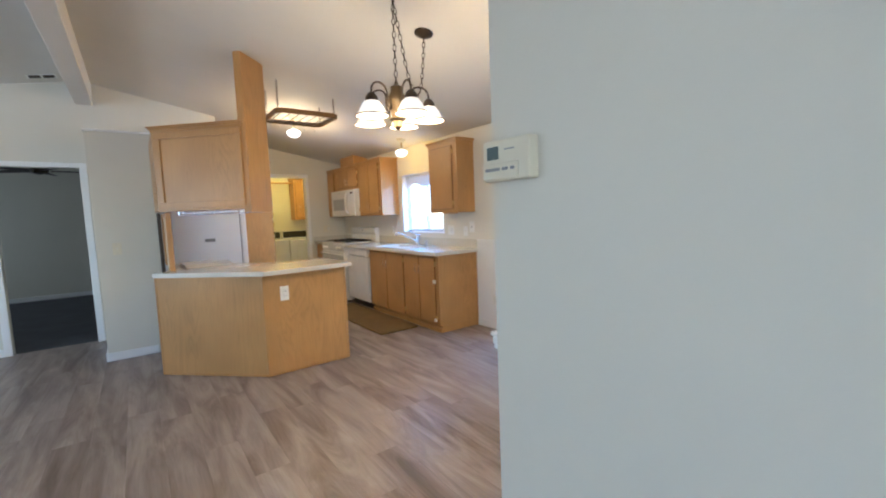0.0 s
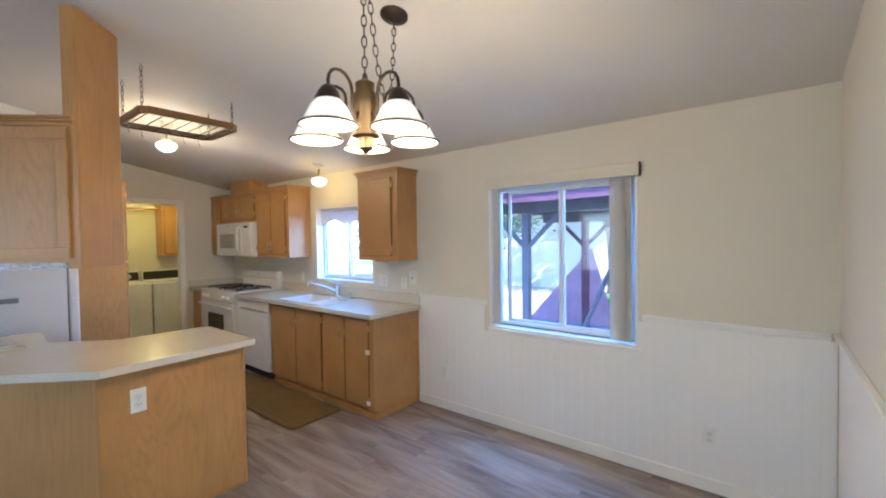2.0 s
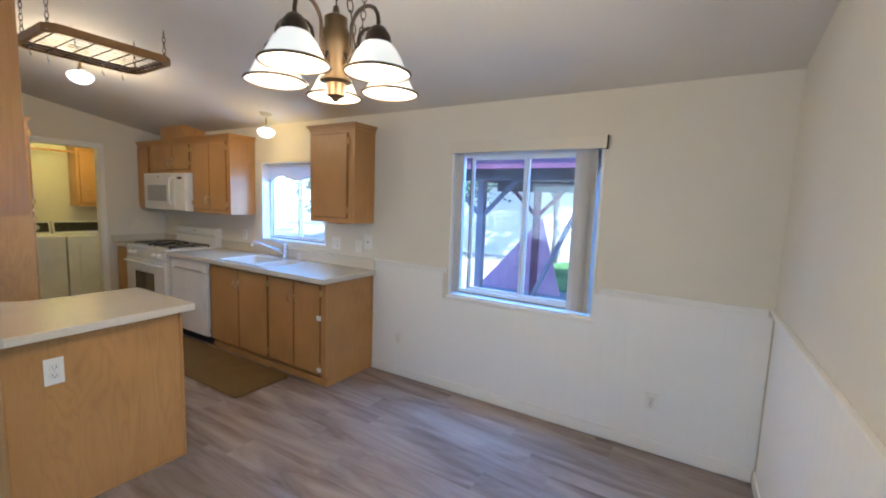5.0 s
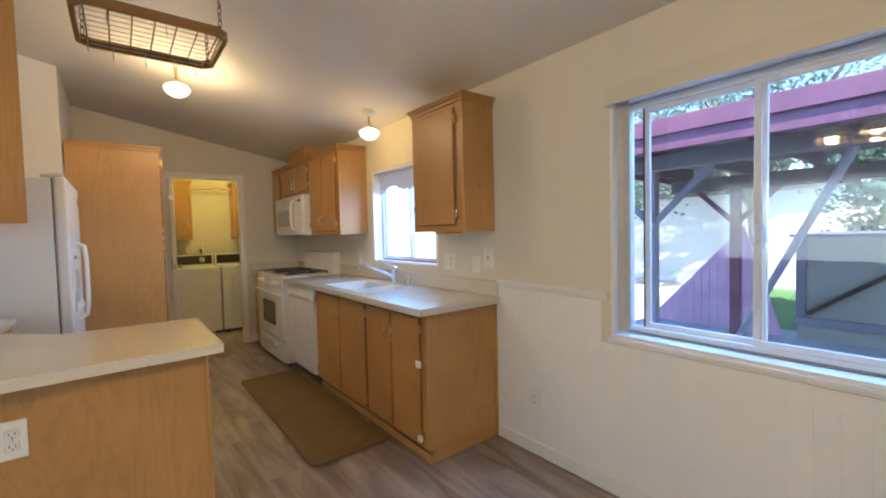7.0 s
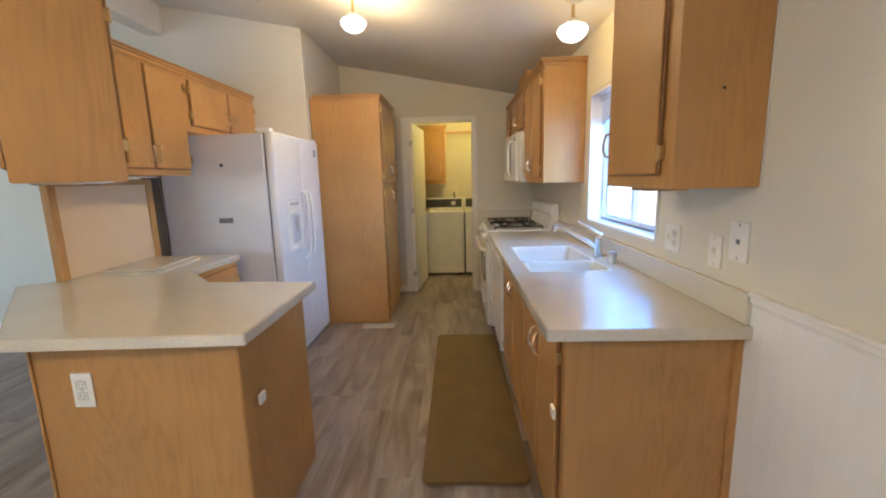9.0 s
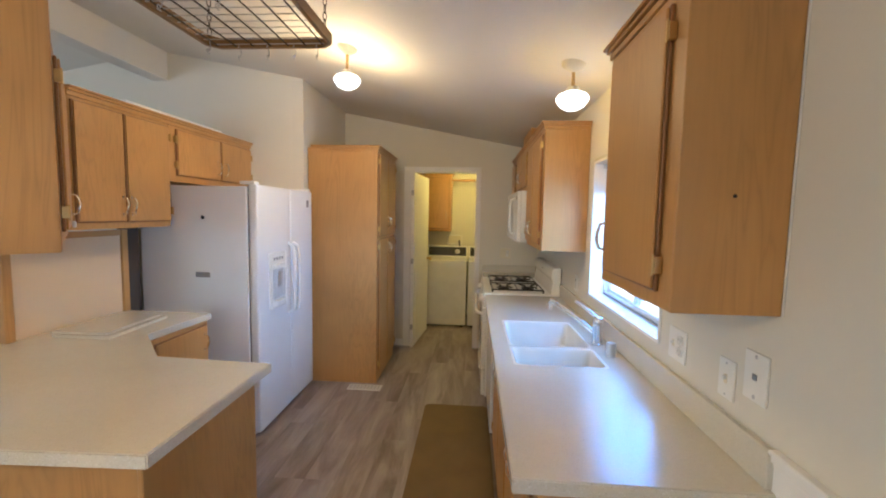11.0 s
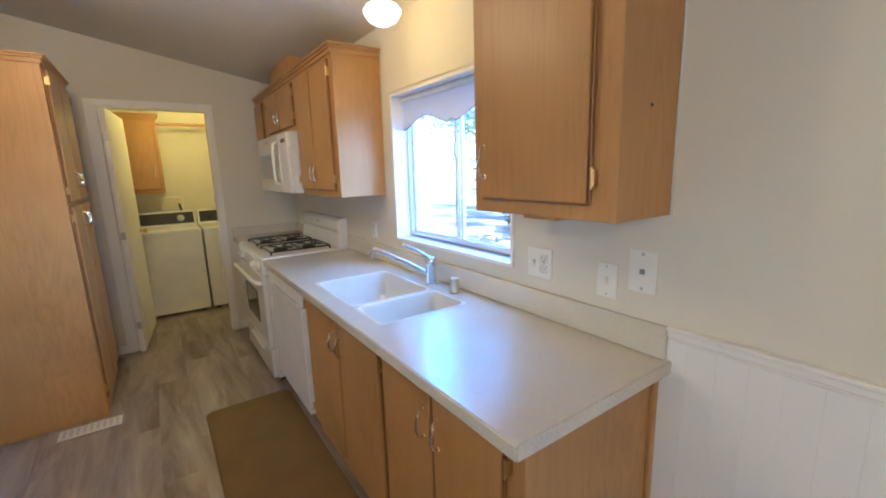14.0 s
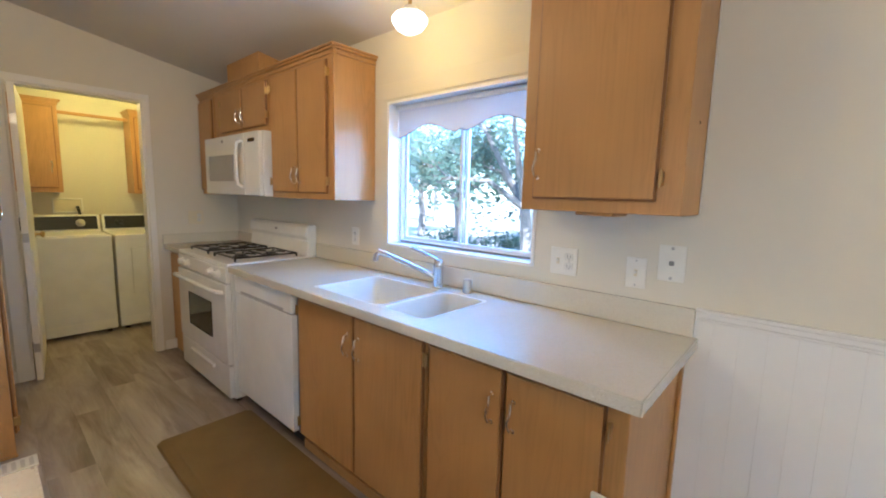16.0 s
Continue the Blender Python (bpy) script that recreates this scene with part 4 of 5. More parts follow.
def plate(name, m, w, h, kind, label, mat=None):
    t = thing(name, m.translation, label, name.replace("_", " "))
    part("cover", B(-w / 2, w / 2, 0.0005, 0.007, -h / 2, h / 2, 0.003, 2), mat or WHITE2, t, "", m)
    if kind == "outlet":
        xs = [0] if w < 0.1 else [-0.024]
        for x in xs:
            for z in (-0.02, 0.02):
                part("socket", B(x - 0.017, x + 0.017, 0.007, 0.009, z - 0.014, z + 0.014, 0.004, 2), WHITE, t, "", m)
                bm = B(x - 0.008, x - 0.006, 0.009, 0.0095, z - 0.004, z + 0.007)
                box(bm, x + 0.006, x + 0.008, 0.009, 0.0095, z - 0.004, z + 0.007)
                box(bm, x - 0.002, x + 0.002, 0.009, 0.0095, z - 0.011, z - 0.007)
                part("slots", bm, DARK, t, "", m)
    if kind == "switch" or w > 0.1:
        x = 0.024 if w > 0.1 else 0
        part("collar", B(x - 0.006, x + 0.006, 0.007, 0.009, -0.013, 0.013), IVORY, t, "", m)
        part("toggle", B(x - 0.004, x + 0.004, 0.007, 0.017, -0.002, 0.009, 0.002), WHITE, t, "", m)
    if kind == "phone":
        part("jack", B(-0.008, 0.008, 0.007, 0.010, -0.008, 0.008, 0.001), GREYP, t, "", m)
    for z in ((h / 2 - 0.012, -h / 2 + 0.012) if kind in ("phone", "switch") else (0,)):
        part("screw", lathe(bmesh.new(), [(0.0035 if kind != "phone" else 0.006, 0), (0.003, 0.0015)], (0, 0, 0), 8), STEEL, t, "", m @ pose(0 if w < 0.1 else -0.024, 0.007, z, -90))
    return t


E_ = (-1, 0, 0)
plate("wall_outlet", local((EAST, 4.72, 1.118), E_), 0.118, 0.115, "outlet", "white double plate with a switch and an outlet")
plate("light_switch", local((EAST, 4.432, 1.11), E_), 0.072, 0.115, "switch", "white toggle switch plate over the worktop")
plate("phone_plate", local((EAST, 4.315, 1.16), E_), 0.088, 0.13, "phone", "white wall phone jack plate with two screws")
plate("wall_outlet", local((EAST, 6.16, 1.10), E_), 0.072, 0.115, "outlet", "white outlet plate behind the worktop")
plate("wall_outlet", local((EAST - 0.009, 1.94, 0.335), E_), 0.072, 0.115, "outlet", "white outlet plate low on the wainscot")
plate("wall_outlet", local((EAST - 0.009, 3.94, 0.338), E_), 0.072, 0.115, "outlet", "white outlet plate low on the wainscot")
plate("wall_outlet", local((1.683, 4.262, 0.70), (0, -1, 0)), 0.072, 0.125, "outlet", "white outlet plate on the oak peninsula")
plate("light_switch", local((0.54, 5.786, 1.105), (0, -1, 0)), 0.072, 0.115, "switch", "ivory toggle switch on the painted partition", IVORY)
plate("wall_outlet", local((3.52, FAR, 1.13), (0, -1, 0)), 0.118, 0.115, "outlet", "ivory double plate in the kitchen corner", IVORY)

th = thing("thermostat", (1.43, 1.30, 1.40), "ivory digital wall thermostat with a small display", "thermostat")
m = local((1.43, 0, 0), (-1, 0, 0))
part("case", B(1.232, 1.378, 0.0005, 0.034, 1.405, 1.50, 0.006, 2), IVORY, th, "", m)
part("lower_door", B(1.262, 1.378, 0.033, 0.0375, 1.408, 1.447, 0.003), IVORY, th, "", m)
part("display", B(1.325, 1.362, 0.034, 0.036, 1.455, 1.485, 0.002), LCD, th, "grey liquid crystal display", m)
for a, b in ((1.318, 1.366), (1.292, 1.311), (1.272, 1.284)):
    part("button", B(a, b, 0.0375, 0.0395, 1.428, 1.435, 0.0015), GREYP, th, "", m)
part("mark", B(1.275, 1.305, 0.034, 0.035, 1.474, 1.477), GREYP, th, "", m)

# ---- lamps ----


def chain(bm, pts, link=0.046, r=0.0025, w=0.0095):
    """Oval links strung along a line."""
    pts = [Vector(p) for p in pts]
    seg = [(b - a).length for a, b in zip(pts, pts[1:])]
    total = sum(seg)
    n = max(2, int(total / (link * 0.78)))
    for k in range(n):
        s = (k + 0.5) / n * total
        i = 0
        while s > seg[i] and i < len(seg) - 1:
            s -= seg[i]
            i += 1
        c = pts[i].lerp(pts[i + 1], s / seg[i])
        d = (pts[i + 1] - pts[i]).normalized()
        u = d.orthogonal().normalized()
        v = d.cross(u)
        u = (u * math.cos(k * math.pi / 2) + v * math.sin(k * math.pi / 2))
        loop = [c + d * (link / 2 * math.cos(a)) + u * (w * math.sin(a)) for a in [j * math.tau / 10 for j in range(10)]]
        tube(bm, loop, r, 5, True)
    return bm


CX, CY = 2.03, 2.822
ch = thing("chandelier", (CX, CY, 1.86), "bronze five-arm chandelier with lit frosted glass shades", "chandelier")
part("column", lathe(bmesh.new(), [(0.006, 0), (0.016, 0.012), (0.030, 0.018), (0.032, 0.055), (0.050, 0.062), (0.050, 0.070), (0.036, 0.074), (0.044, 0.14), (0.050, 0.17), (0.052, 0.20), (0.036, 0.225), (0.036, 0.255), (0.012, 0.27), (0.008, 0.29)], (CX, CY, 1.845), 24), BRONZE_L, ch, "", None, True)
HOOK = Vector((CX, CY, cz(CX)))
CAN = Vector((2.385, 3.02, cz(2.385)))
part("chain", chain(bmesh.new(), [(CX, CY, 2.12), HOOK - Vector((0, 0, 0.02))]), BRONZE, ch)
part("ceiling_hook", tube(bmesh.new(), [HOOK + Vector((0, 0, 0)), HOOK - Vector((0, 0, 0.02)), HOOK + Vector((0.012, 0, -0.035)), HOOK + Vector((0, 0, -0.045))], 0.004, 8), BRONZE, ch)
sw = [HOOK - Vector((0, 0, 0.03))]
low = Vector((CX + 0.20, CY + 0.11, 2.09))
for k in range(1, 9):
    f = k / 8
    sw.append(HOOK.lerp(low, f ** 0.6) + Vector((0, 0, -0.10 * math.sin(f * math.pi) * (1 - f))))
for k in range(1, 9):
    f = k / 8
    p_ = low.lerp(CAN - Vector((0, 0, 0.03)), f)
    p_.x, p_.y = low.x + (CAN.x - low.x) * f ** 0.35, low.y + (CAN.y - low.y) * f ** 0.35
    sw.append(p_)
part("swag_chain", chain(bmesh.new(), sw), BRONZE, ch)
slope = math.degrees(math.atan(0.187))
part("canopy", lathe(bmesh.new(), [(0.006, -0.034), (0.012, -0.03), (0.03, -0.024), (0.058, -0.012), (0.064, -0.006), (0.064, 0.004)], (0, 0, 0), 28), BRONZE, ch, "dark bronze ceiling canopy", Matrix.Translation(CAN - Vector((0, 0, 0.004))) @ pose(0, 0, 0, 0, slope, 0), True)
R_ARM = 0.194
for k in range(5):
    a = radians(72 * k + 47.5)
    d = Vector((math.cos(a), math.sin(a), 0))
    o = Vector((CX, CY, 0))
    pts = [o + d * 0.044 + Vector((0, 0, 1.985)), o + d * 0.058 + Vector((0, 0, 1.955)), o + d * 0.075 + Vector((0, 0, 1.985))]
    for j in range(9):
        q = math.pi * (1 - j / 8)
        pts.append(o + d * (0.075 + (R_ARM - 0.075) / 2 * (1 + math.cos(q))) + Vector((0, 0, 2.050 + 0.052 * math.sin(q))))
    pts.append(o + d * R_ARM + Vector((0, 0, 2.026)))
    arm = part("arm", tube(bmesh.new(), pts, 0.006, 8), BRONZE, ch, "", None, True)
    c = o + d * R_ARM
    part("socket_cap", lathe(bmesh.new(), [(0.012, 2.034), (0.020, 2.029), (0.035, 2.008), (0.040, 1.984), (0.036, 1.981)], (c.x, c.y, 0), 20), BRONZE, arm, "", None, True)
    sh = part("shade", lathe(bmesh.new(), [(0.030, 1.990), (0.043, 1.982), (0.059, 1.962), (0.071, 1.938), (0.081, 1.918), (0.095, 1.903), (0.0925, 1.902), (0.078, 1.917), (0.068, 1.937), (0.056, 1.959), (0.041, 1.978), (0.028, 1.986)], (c.x, c.y, 0), 28, False), SHADEM, arm, "lit frosted bell shade", None, True)
    sh.visible_shadow = False
    for rr, zz in ((0.0955, 1.903),):
        ring = [(c.x + rr * math.cos(t * math.tau / 28), c.y + rr * math.sin(t * math.tau / 28), zz) for t in range(28)]
        part("rim", tube(bmesh.new(), ring, 0.0042, 6, True), BRONZE_L, sh, "thin brass rim", None, True)
    part("bulb", lathe(bmesh.new(), [(0.010, 0.05), (0.014, 0.04), (0.028, 0.02), (0.030, 0.005), (0.022, -0.016), (0.006, -0.024)], (c.x, c.y, 1.935), 16), GLOBEM, sh, "glowing bulb", None, True).visible_shadow = False
    lamp("chandelier_bulb_light", "POINT", (c.x, c.y, 1.925), 1.75, WARM, 0.04)


def globe_lamp(x, y, bottom, label, watts, colour):
    g = thing("ceiling_lamp", (x, y, bottom), label, "ceiling lamp", "schoolhouse ceiling lamps")
    zc = cz(x)
    part("canopy", lathe(bmesh.new(), [(0.012, -0.045), (0.03, -0.035), (0.055, -0.018), (0.062, 0.004)], (0, 0, 0), 24), IVORY, g, "", Matrix.Translation((x, y, zc)) @ pose(0, 0, 0, 0, slope, 0), True)
    part("stem", lathe(bmesh.new(), [(0.009, bottom + 0.115 - zc), (0.009, -0.03)], (x, y, zc), 12), BRASS, g, "", None, True)
    part("collar", lathe(bmesh.new(), [(0.024, 0.118), (0.034, 0.108), (0.036, 0.092)], (x, y, bottom), 20), IVORY, g, "", None, True)
    gl = part("globe", lathe(bmesh.new(), [(0.002, 0.0), (0.03, 0.004), (0.06, 0.020), (0.080, 0.048), (0.082, 0.062), (0.070, 0.080), (0.036, 0.094)], (x, y, bottom), 28), GLOBEM, g, "lit opal glass globe", None, True)
    gl.visible_shadow = False
    lamp("ceiling_lamp_light", "POINT", (x, y, bottom + 0.05), watts, colour, 0.07)
    return g


globe_lamp(2.343, 5.80, 2.319, "lit white globe ceiling lamp in the kitchen", 6.3, (1.0, 0.65, 0.28))
globe_lamp(3.625, 5.413, 2.10, "lit white globe ceiling lamp over the sink", 1.2, (1.0, 0.53, 0.03))
globe_lamp(3.11, 8.86, 2.165, "lit globe ceiling lamp in the laundry room", 4.4, (1.0, 0.69, 0.13))

# ---- pot rack ----
pr = thing("pot_rack", (2.155, 4.96, 2.35), "oak pot rack with a wire grid hung on chains", "pot rack")
X0, X1, YA, YB, ZR = 1.85, 2.465, 4.70, 5.22, 2.34
RW = oak("pot_rack_oak", (0.24, 0.13, 0.042), "x")
cut = 0.05
for a, b in (((X0 + cut, YA), (X1 - cut, YA)), ((X1 - cut, YA), (X1, YA + cut)), ((X1, YA + cut), (X1, YB - cut)), ((X1, YB - cut), (X1 - cut, YB)), ((X1 - cut, YB), (X0 + cut, YB)), ((X0 + cut, YB), (X0, YB - cut)), ((X0, YB - cut), (X0, YA + cut)), ((X0, YA + cut), (X0 + cut, YA))):
    a, b = Vector((*a, 0)), Vector((*b, 0))
    d = (b - a).normalized()
    nn = d.cross(Z)
    q = [(a - nn * 0.0).xy[:], (b - nn * 0.0).xy[:], (b - nn * 0.020 - d * 0.004).xy[:], (a - nn * 0.020 + d * 0.004).xy[:]]
    part("rail", prism(bmesh.new(), q, ZR, ZR + 0.045), RW, pr)
for k in range(9):
    y = YA + 0.03 + (YB - YA - 0.06) * k / 8
    part("wire", tube(bmesh.new(), [(X0 + 0.015, y, ZR + 0.012), (X1 - 0.015, y, ZR + 0.012)], 0.0025, 5), STEEL, pr)
for k in range(7):
    x = X0 + 0.05 + (X1 - X0 - 0.10) * k / 6
    part("cross_wire", tube(bmesh.new(), [(x, YA + 0.015, ZR + 0.006), (x, YB - 0.015, ZR + 0.006)], 0.0035, 5), BRONZE, pr, "dark cross wire")
for x, y in ((X0 + 0.03, YA + 0.06), (X1 - 0.03, YA + 0.06), (X0 + 0.03, YB - 0.06), (X1 - 0.03, YB - 0.06)):
    part("chain", chain(bmesh.new(), [(x, y, ZR + 0.04), (x, y, cz(x) - 0.015)], 0.040, 0.0022, 0.0085), BRONZE, pr)
    part("eye_hook", tube(bmesh.new(), [(x, y, cz(x) + 0.002), (x, y, cz(x) - 0.02)], 0.004, 6), STEEL, pr)


def s_hook(x, y):
    pts = [(x, y + 0.012 * math.sin(t), ZR + 0.012 - 0.028 + 0.028 * math.cos(t)) for t in [radians(a) for a in range(-60, 190, 30)]]
    pts += [(x, y + 0.013 * math.sin(-t) + 0.0, ZR - 0.046 + 0.010 * math.cos(t)) for t in [radians(a) for a in range(0, 240, 30)]]
    return single("s_hook", tube(bmesh.new(), pts, 0.0022, 6), STEEL, "small steel hook hung from the pot rack", "hook", group="pot rack hooks", smooth=True)


for x, y in ((1.90, 5.12), (2.0, 5.205), (2.14, 5.205), (2.27, 5.205), (2.38, 5.205), (1.98, 4.72), (2.2, 4.72)):
    s_hook(x, y)

# ---- window dressing ----
a, b, lo, hi = DW
vb = thing("vertical_blind", (3.86, 2.9, lo), "cream vertical blind drawn open at the dining window", "blind")
part("valance", B(EAST - 0.055, EAST - 0.045, a - 0.02, b + 0.005, 1.915, 2.0, 0.002), paint("cream_valance", (0.68, 0.64, 0.53), 0.5, 90, 0.1, 0.03), vb)
part("return", B(EAST - 0.045, EAST - 0.002, a - 0.02, a - 0.012, 1.915, 2.0), DARK, vb)
part("headrail", B(EAST - 0.040, EAST - 0.008, a, b, 1.955, 1.985), VINYL, vb)
bm = B(EAST - 0.050, EAST - 0.001, a, b, 1.9855, 1.9925)
part("headrail_top", bm, WHITE2, vb)
for k in range(5):
    y = a + 0.075 + 0.019 * k
    q = radians(58 + 6 * math.sin(k * 2.1))
    dx, dy = 0.044 * math.cos(q), 0.044 * math.sin(q)
    cx = EAST + 0.030
    part("slat", prism(bmesh.new(), [(cx - dx, y - dy), (cx - 0.004, y), (cx + dx, y + dy), (cx - 0.003, y + 0.001)], lo + 0.025, 1.955), BLIND, vb)
y = b - 0.044
part("slat", prism(bmesh.new(), [(EAST + 0.030, y - 0.030), (EAST + 0.034, y), (EAST + 0.022, y + 0.030), (EAST + 0.0355, y)], lo + 0.025, 1.955), BLIND, vb)
a, b, lo, hi = KW
kv = thing("window_valance", (3.94, 5.36, 1.7), "white scalloped roller shade at the kitchen window", "shade")


def scallop(u):
    """Lower hem of the shade: two arches that meet in a small raised point."""
    return 1.708 + 0.056 * math.sin(math.tau * u) ** 2 + 0.016 * max(0.0, 1 - abs(u - 0.5) / 0.04)


bm = bmesh.new()
top_v, low_v = [], []
N = 66
for k in range(N + 1):
    y = a + 0.016 + (b - a - 0.032) * k / N
    zz = scallop(k / N)
    for x in (3.945, 3.949):
        top_v.append(bm.verts.new((x, y, 1.868)))
        low_v.append(bm.verts.new((x, y, zz)))
for k in range(N):
    i = 2 * k
    bm.faces.new((top_v[i], top_v[i + 2], low_v[i + 2], low_v[i]))
    bm.faces.new((top_v[i + 1], low_v[i + 1], low_v[i + 3], top_v[i + 3]))
    bm.faces.new((low_v[i], low_v[i + 2], low_v[i + 3], low_v[i + 1]))
part("cloth", bm, FABRIC, kv)
bm = bmesh.new()
tube(bm, [(3.944, a + 0.016 + (b - a - 0.032) * k / N, scallop(k / N) - 0.001) for k in range(N + 1)], 0.0025, 5)
part("trim_cord", bm, plain("grey_cord", (0.25, 0.25, 0.27), 0.8), kv, "grey braid along the scallops")
part("roller", tube(bmesh.new(), [(3.94, a + 0.014, 1.872), (3.94, b - 0.014, 1.872)], 0.014, 12), WHITE2, kv)
struct("window_header", B(EAST - 0.006, EAST - 0.0005, 4.80, 5.90, 1.912, 2.0, 0.002), WALL, "painted batten above the kitchen window", "trim")

# ---- laundry ----
ld = thing("door_1", (2.44, 8.02, 0), "white flat laundry door standing open", "door", kind="structure")
hin = Vector((2.474, 7.895, 0))
e = Vector((0.10, 0.995, 0)).normalized()
m = local(hin, (e.y, -e.x, 0))
sx = 1 if m.to_3x3().col[0].dot(e) > 0 else -1
xa, xb = sorted((0.0, 0.80 * sx))
part("leaf", B(xa, xb, -0.036, 0, 0.012, 2.03, 0.002), TRIM, ld, "", m)
xa, xb = sorted((0.10 * sx, 0.70 * sx))
part("louvre_panel", B(xa, xb, 0.0005, 0.006, 0.12, 0.92, 0.003), TRIM, ld, "", m)
part("door_knob", lathe(bmesh.new(), [(0.024, 0), (0.024, 0.004), (0.010, 0.008), (0.010, 0.03), (0.025, 0.038), (0.026, 0.052), (0.012, 0.060)], (0, 0, 0), 20), BRASS, ld, "brass knob", m @ pose(0.74 * sx, 0, 0.98, -90), True)


for z in (0.25, 1.02, 1.80):
    part("hinge", B(-0.006 * sx, -0.001 * sx, -0.034, -0.002, z - 0.03, z + 0.03) if sx > 0 else B(0.001, 0.006, -0.034, -0.002, z - 0.03, z + 0.03), STEEL, ld, "steel hinge leaf", m)


def laundry_machine(name, label, x0, x1, is_dryer):
    t = thing(name, ((x0 + x1) / 2, 9.2, 0), label, name)
    part("body", B(x0, x1, 8.85, 9.50, 0.03, 0.925, 0.010, 2), WHITE, t)
    part("base_panel", B(x0 + 0.01, x1 - 0.01, 8.847, 8.8495, 0.04, 0.125), WHITE2, t)
    bm = prism(bmesh.new(), [(9.36, 0.9255), (9.40, 1.09), (9.50, 1.09), (9.50, 0.9255)], x0, x1, 0.006)
    rot = Matrix(((0, 0, 1, 0), (1, 0, 0, 0), (0, 1, 0, 0), (0, 0, 0, 1)))
    con = part("console", bm, WHITE, t, "", rot)
    bm = prism(bmesh.new(), [(9.362, 0.95), (9.392, 1.075), (9.388, 1.077), (9.358, 0.952)], x0 + 0.02, x1 - 0.02)
    part("control_strip", bm, BLACK, con, "black control strip", rot)
    kx = x1 - 0.15 if not is_dryer else x0 + 0.14
    part("dial", lathe(bmesh.new(), [(0.038, 0), (0.036, 0.010), (0.022, 0.014), (0.020, 0.03), (0.008, 0.032)], (0, 0, 0), 20), STEEL if not is_dryer else BLACK, con, "", pose(kx, 9.374, 1.012, 76), True)
    if is_dryer:
        part("dryer_door", B(x0 + 0.12, x1 - 0.12, 8.842, 8.849, 0.34, 0.80, 0.006, 2), WHITE, t)
    else:
        part("lid", B(x0 + 0.04, x1 - 0.04, 8.87, 9.34, 0.9255, 0.936, 0.004), WHITE, t)
    for x in (x0 + 0.06, x1 - 0.06):
        for y in (8.90, 9.44):
            part("foot", lathe(bmesh.new(), [(0.02, 0.002), (0.02, 0.032)], (x, y, 0), 10), DARK, t)
    return t


laundry_machine("washing_machine", "white top-loading washing machine with a black console", 2.475, 3.075, False)
laundry_machine("dryer", "white clothes dryer with a black console", 3.095, 3.70, True)
for x0, x1, lab in ((2.20, 2.82, "oak wall cabinet above the washing machine"), (3.375, 3.80, "oak wall cabinet above the dryer")):
    u = thing("laundry_cabinet", ((x0 + x1) / 2, 9.45, 1.31), lab, "cabinet", "laundry cabinets")
    m = local((0, 9.33, 0), (0, -1, 0))
    part("body", B(-x1, -x0, -0.287, 0, 1.31, 2.15, 0.002), OAK, u, "", m)
    cab_door(u, m, -x1 + 0.03, -x0 - 0.03, 1.35, 2.10, (-x1 + 0.07) if x0 < 3 else -x0 - 0.10, 1.50)
    crown(u, m, -x1, -x0, 2.165, 0.28)
single("hanging_rod", tube(bmesh.new(), [(2.822, 9.42, 2.07), (3.373, 9.42, 2.07)], 0.016, 12), OAK_X, "wooden hanging rod between two wall cabinets", "rod", smooth=True)
wb = thing("washer_box", (2.87, 9.61, 1.1), "white recessed washer outlet box with hoses", "outlet box")
bm = bmesh.new()
wall = ((2.75, 2.985, 1.235, 1.25), (2.75, 2.985, 1.10, 1.115), (2.75, 2.765, 1.115, 1.235), (2.97, 2.985, 1.115, 1.235))
for x0, x1, z0, z1 in wall:
    box(bm, x0, x1, 9.605, 9.6195, z0, z1, 0.002)
part("frame", bm, WHITE2, wb)
part("recess", B(2.765, 2.97, 9.615, 9.6195, 1.115, 1.235), IVORY, wb)
part("hose", tube(bmesh.new(), [(2.94, 9.612, 1.16), (2.94, 9.57, 1.16), (2.95, 9.56, 1.10), (2.96, 9.56, 0.95)], 0.013, 8), BLACK, wb, "black rubber hose", None, True)

# ---- living room and bedroom ----
reg = thing("ceiling_register", (0.06, 6.53, cz(0.06)), "dark slotted ceiling air vent", "vent")
mr = Matrix.Translation((0.06, 6.53, cz(0.06))) @ pose(0, 0, 0, 0, -slope, 0)
part("frame", B(-0.12, 0.12, -0.07, 0.07, -0.008, -0.001, 0.002), WHITE2, reg, "", mr)
for s in (-0.055, 0.055):
    part("slot", B(s - 0.045, s + 0.045, -0.05, 0.05, -0.010, -0.0085), DARK, reg, "", mr)
cf = thing("ceiling_fan", (-0.35, 9.0, 2.2), "dark bladed ceiling fan in the bedroom", "fan")
FX, FY = -0.35, 9.0
part("downrod", lathe(bmesh.new(), [(0.015, 2.25), (0.015, cz(FX))], (FX, FY, 0), 12), BRONZE, cf, "", None, True)
part("motor", lathe(bmesh.new(), [(0.02, 2.12), (0.09, 2.14), (0.11, 2.18), (0.10, 2.24), (0.03, 2.27)], (FX, FY, 0), 20), BRONZE, cf, "", None, True)
for k in range(5):
    part("blade", B(0.12, 0.62, -0.065, 0.065, -0.004, 0.004, 0.003), DARKWOOD, cf, "", pose(FX, FY, 2.17, 10, 0, 72 * k + 12))

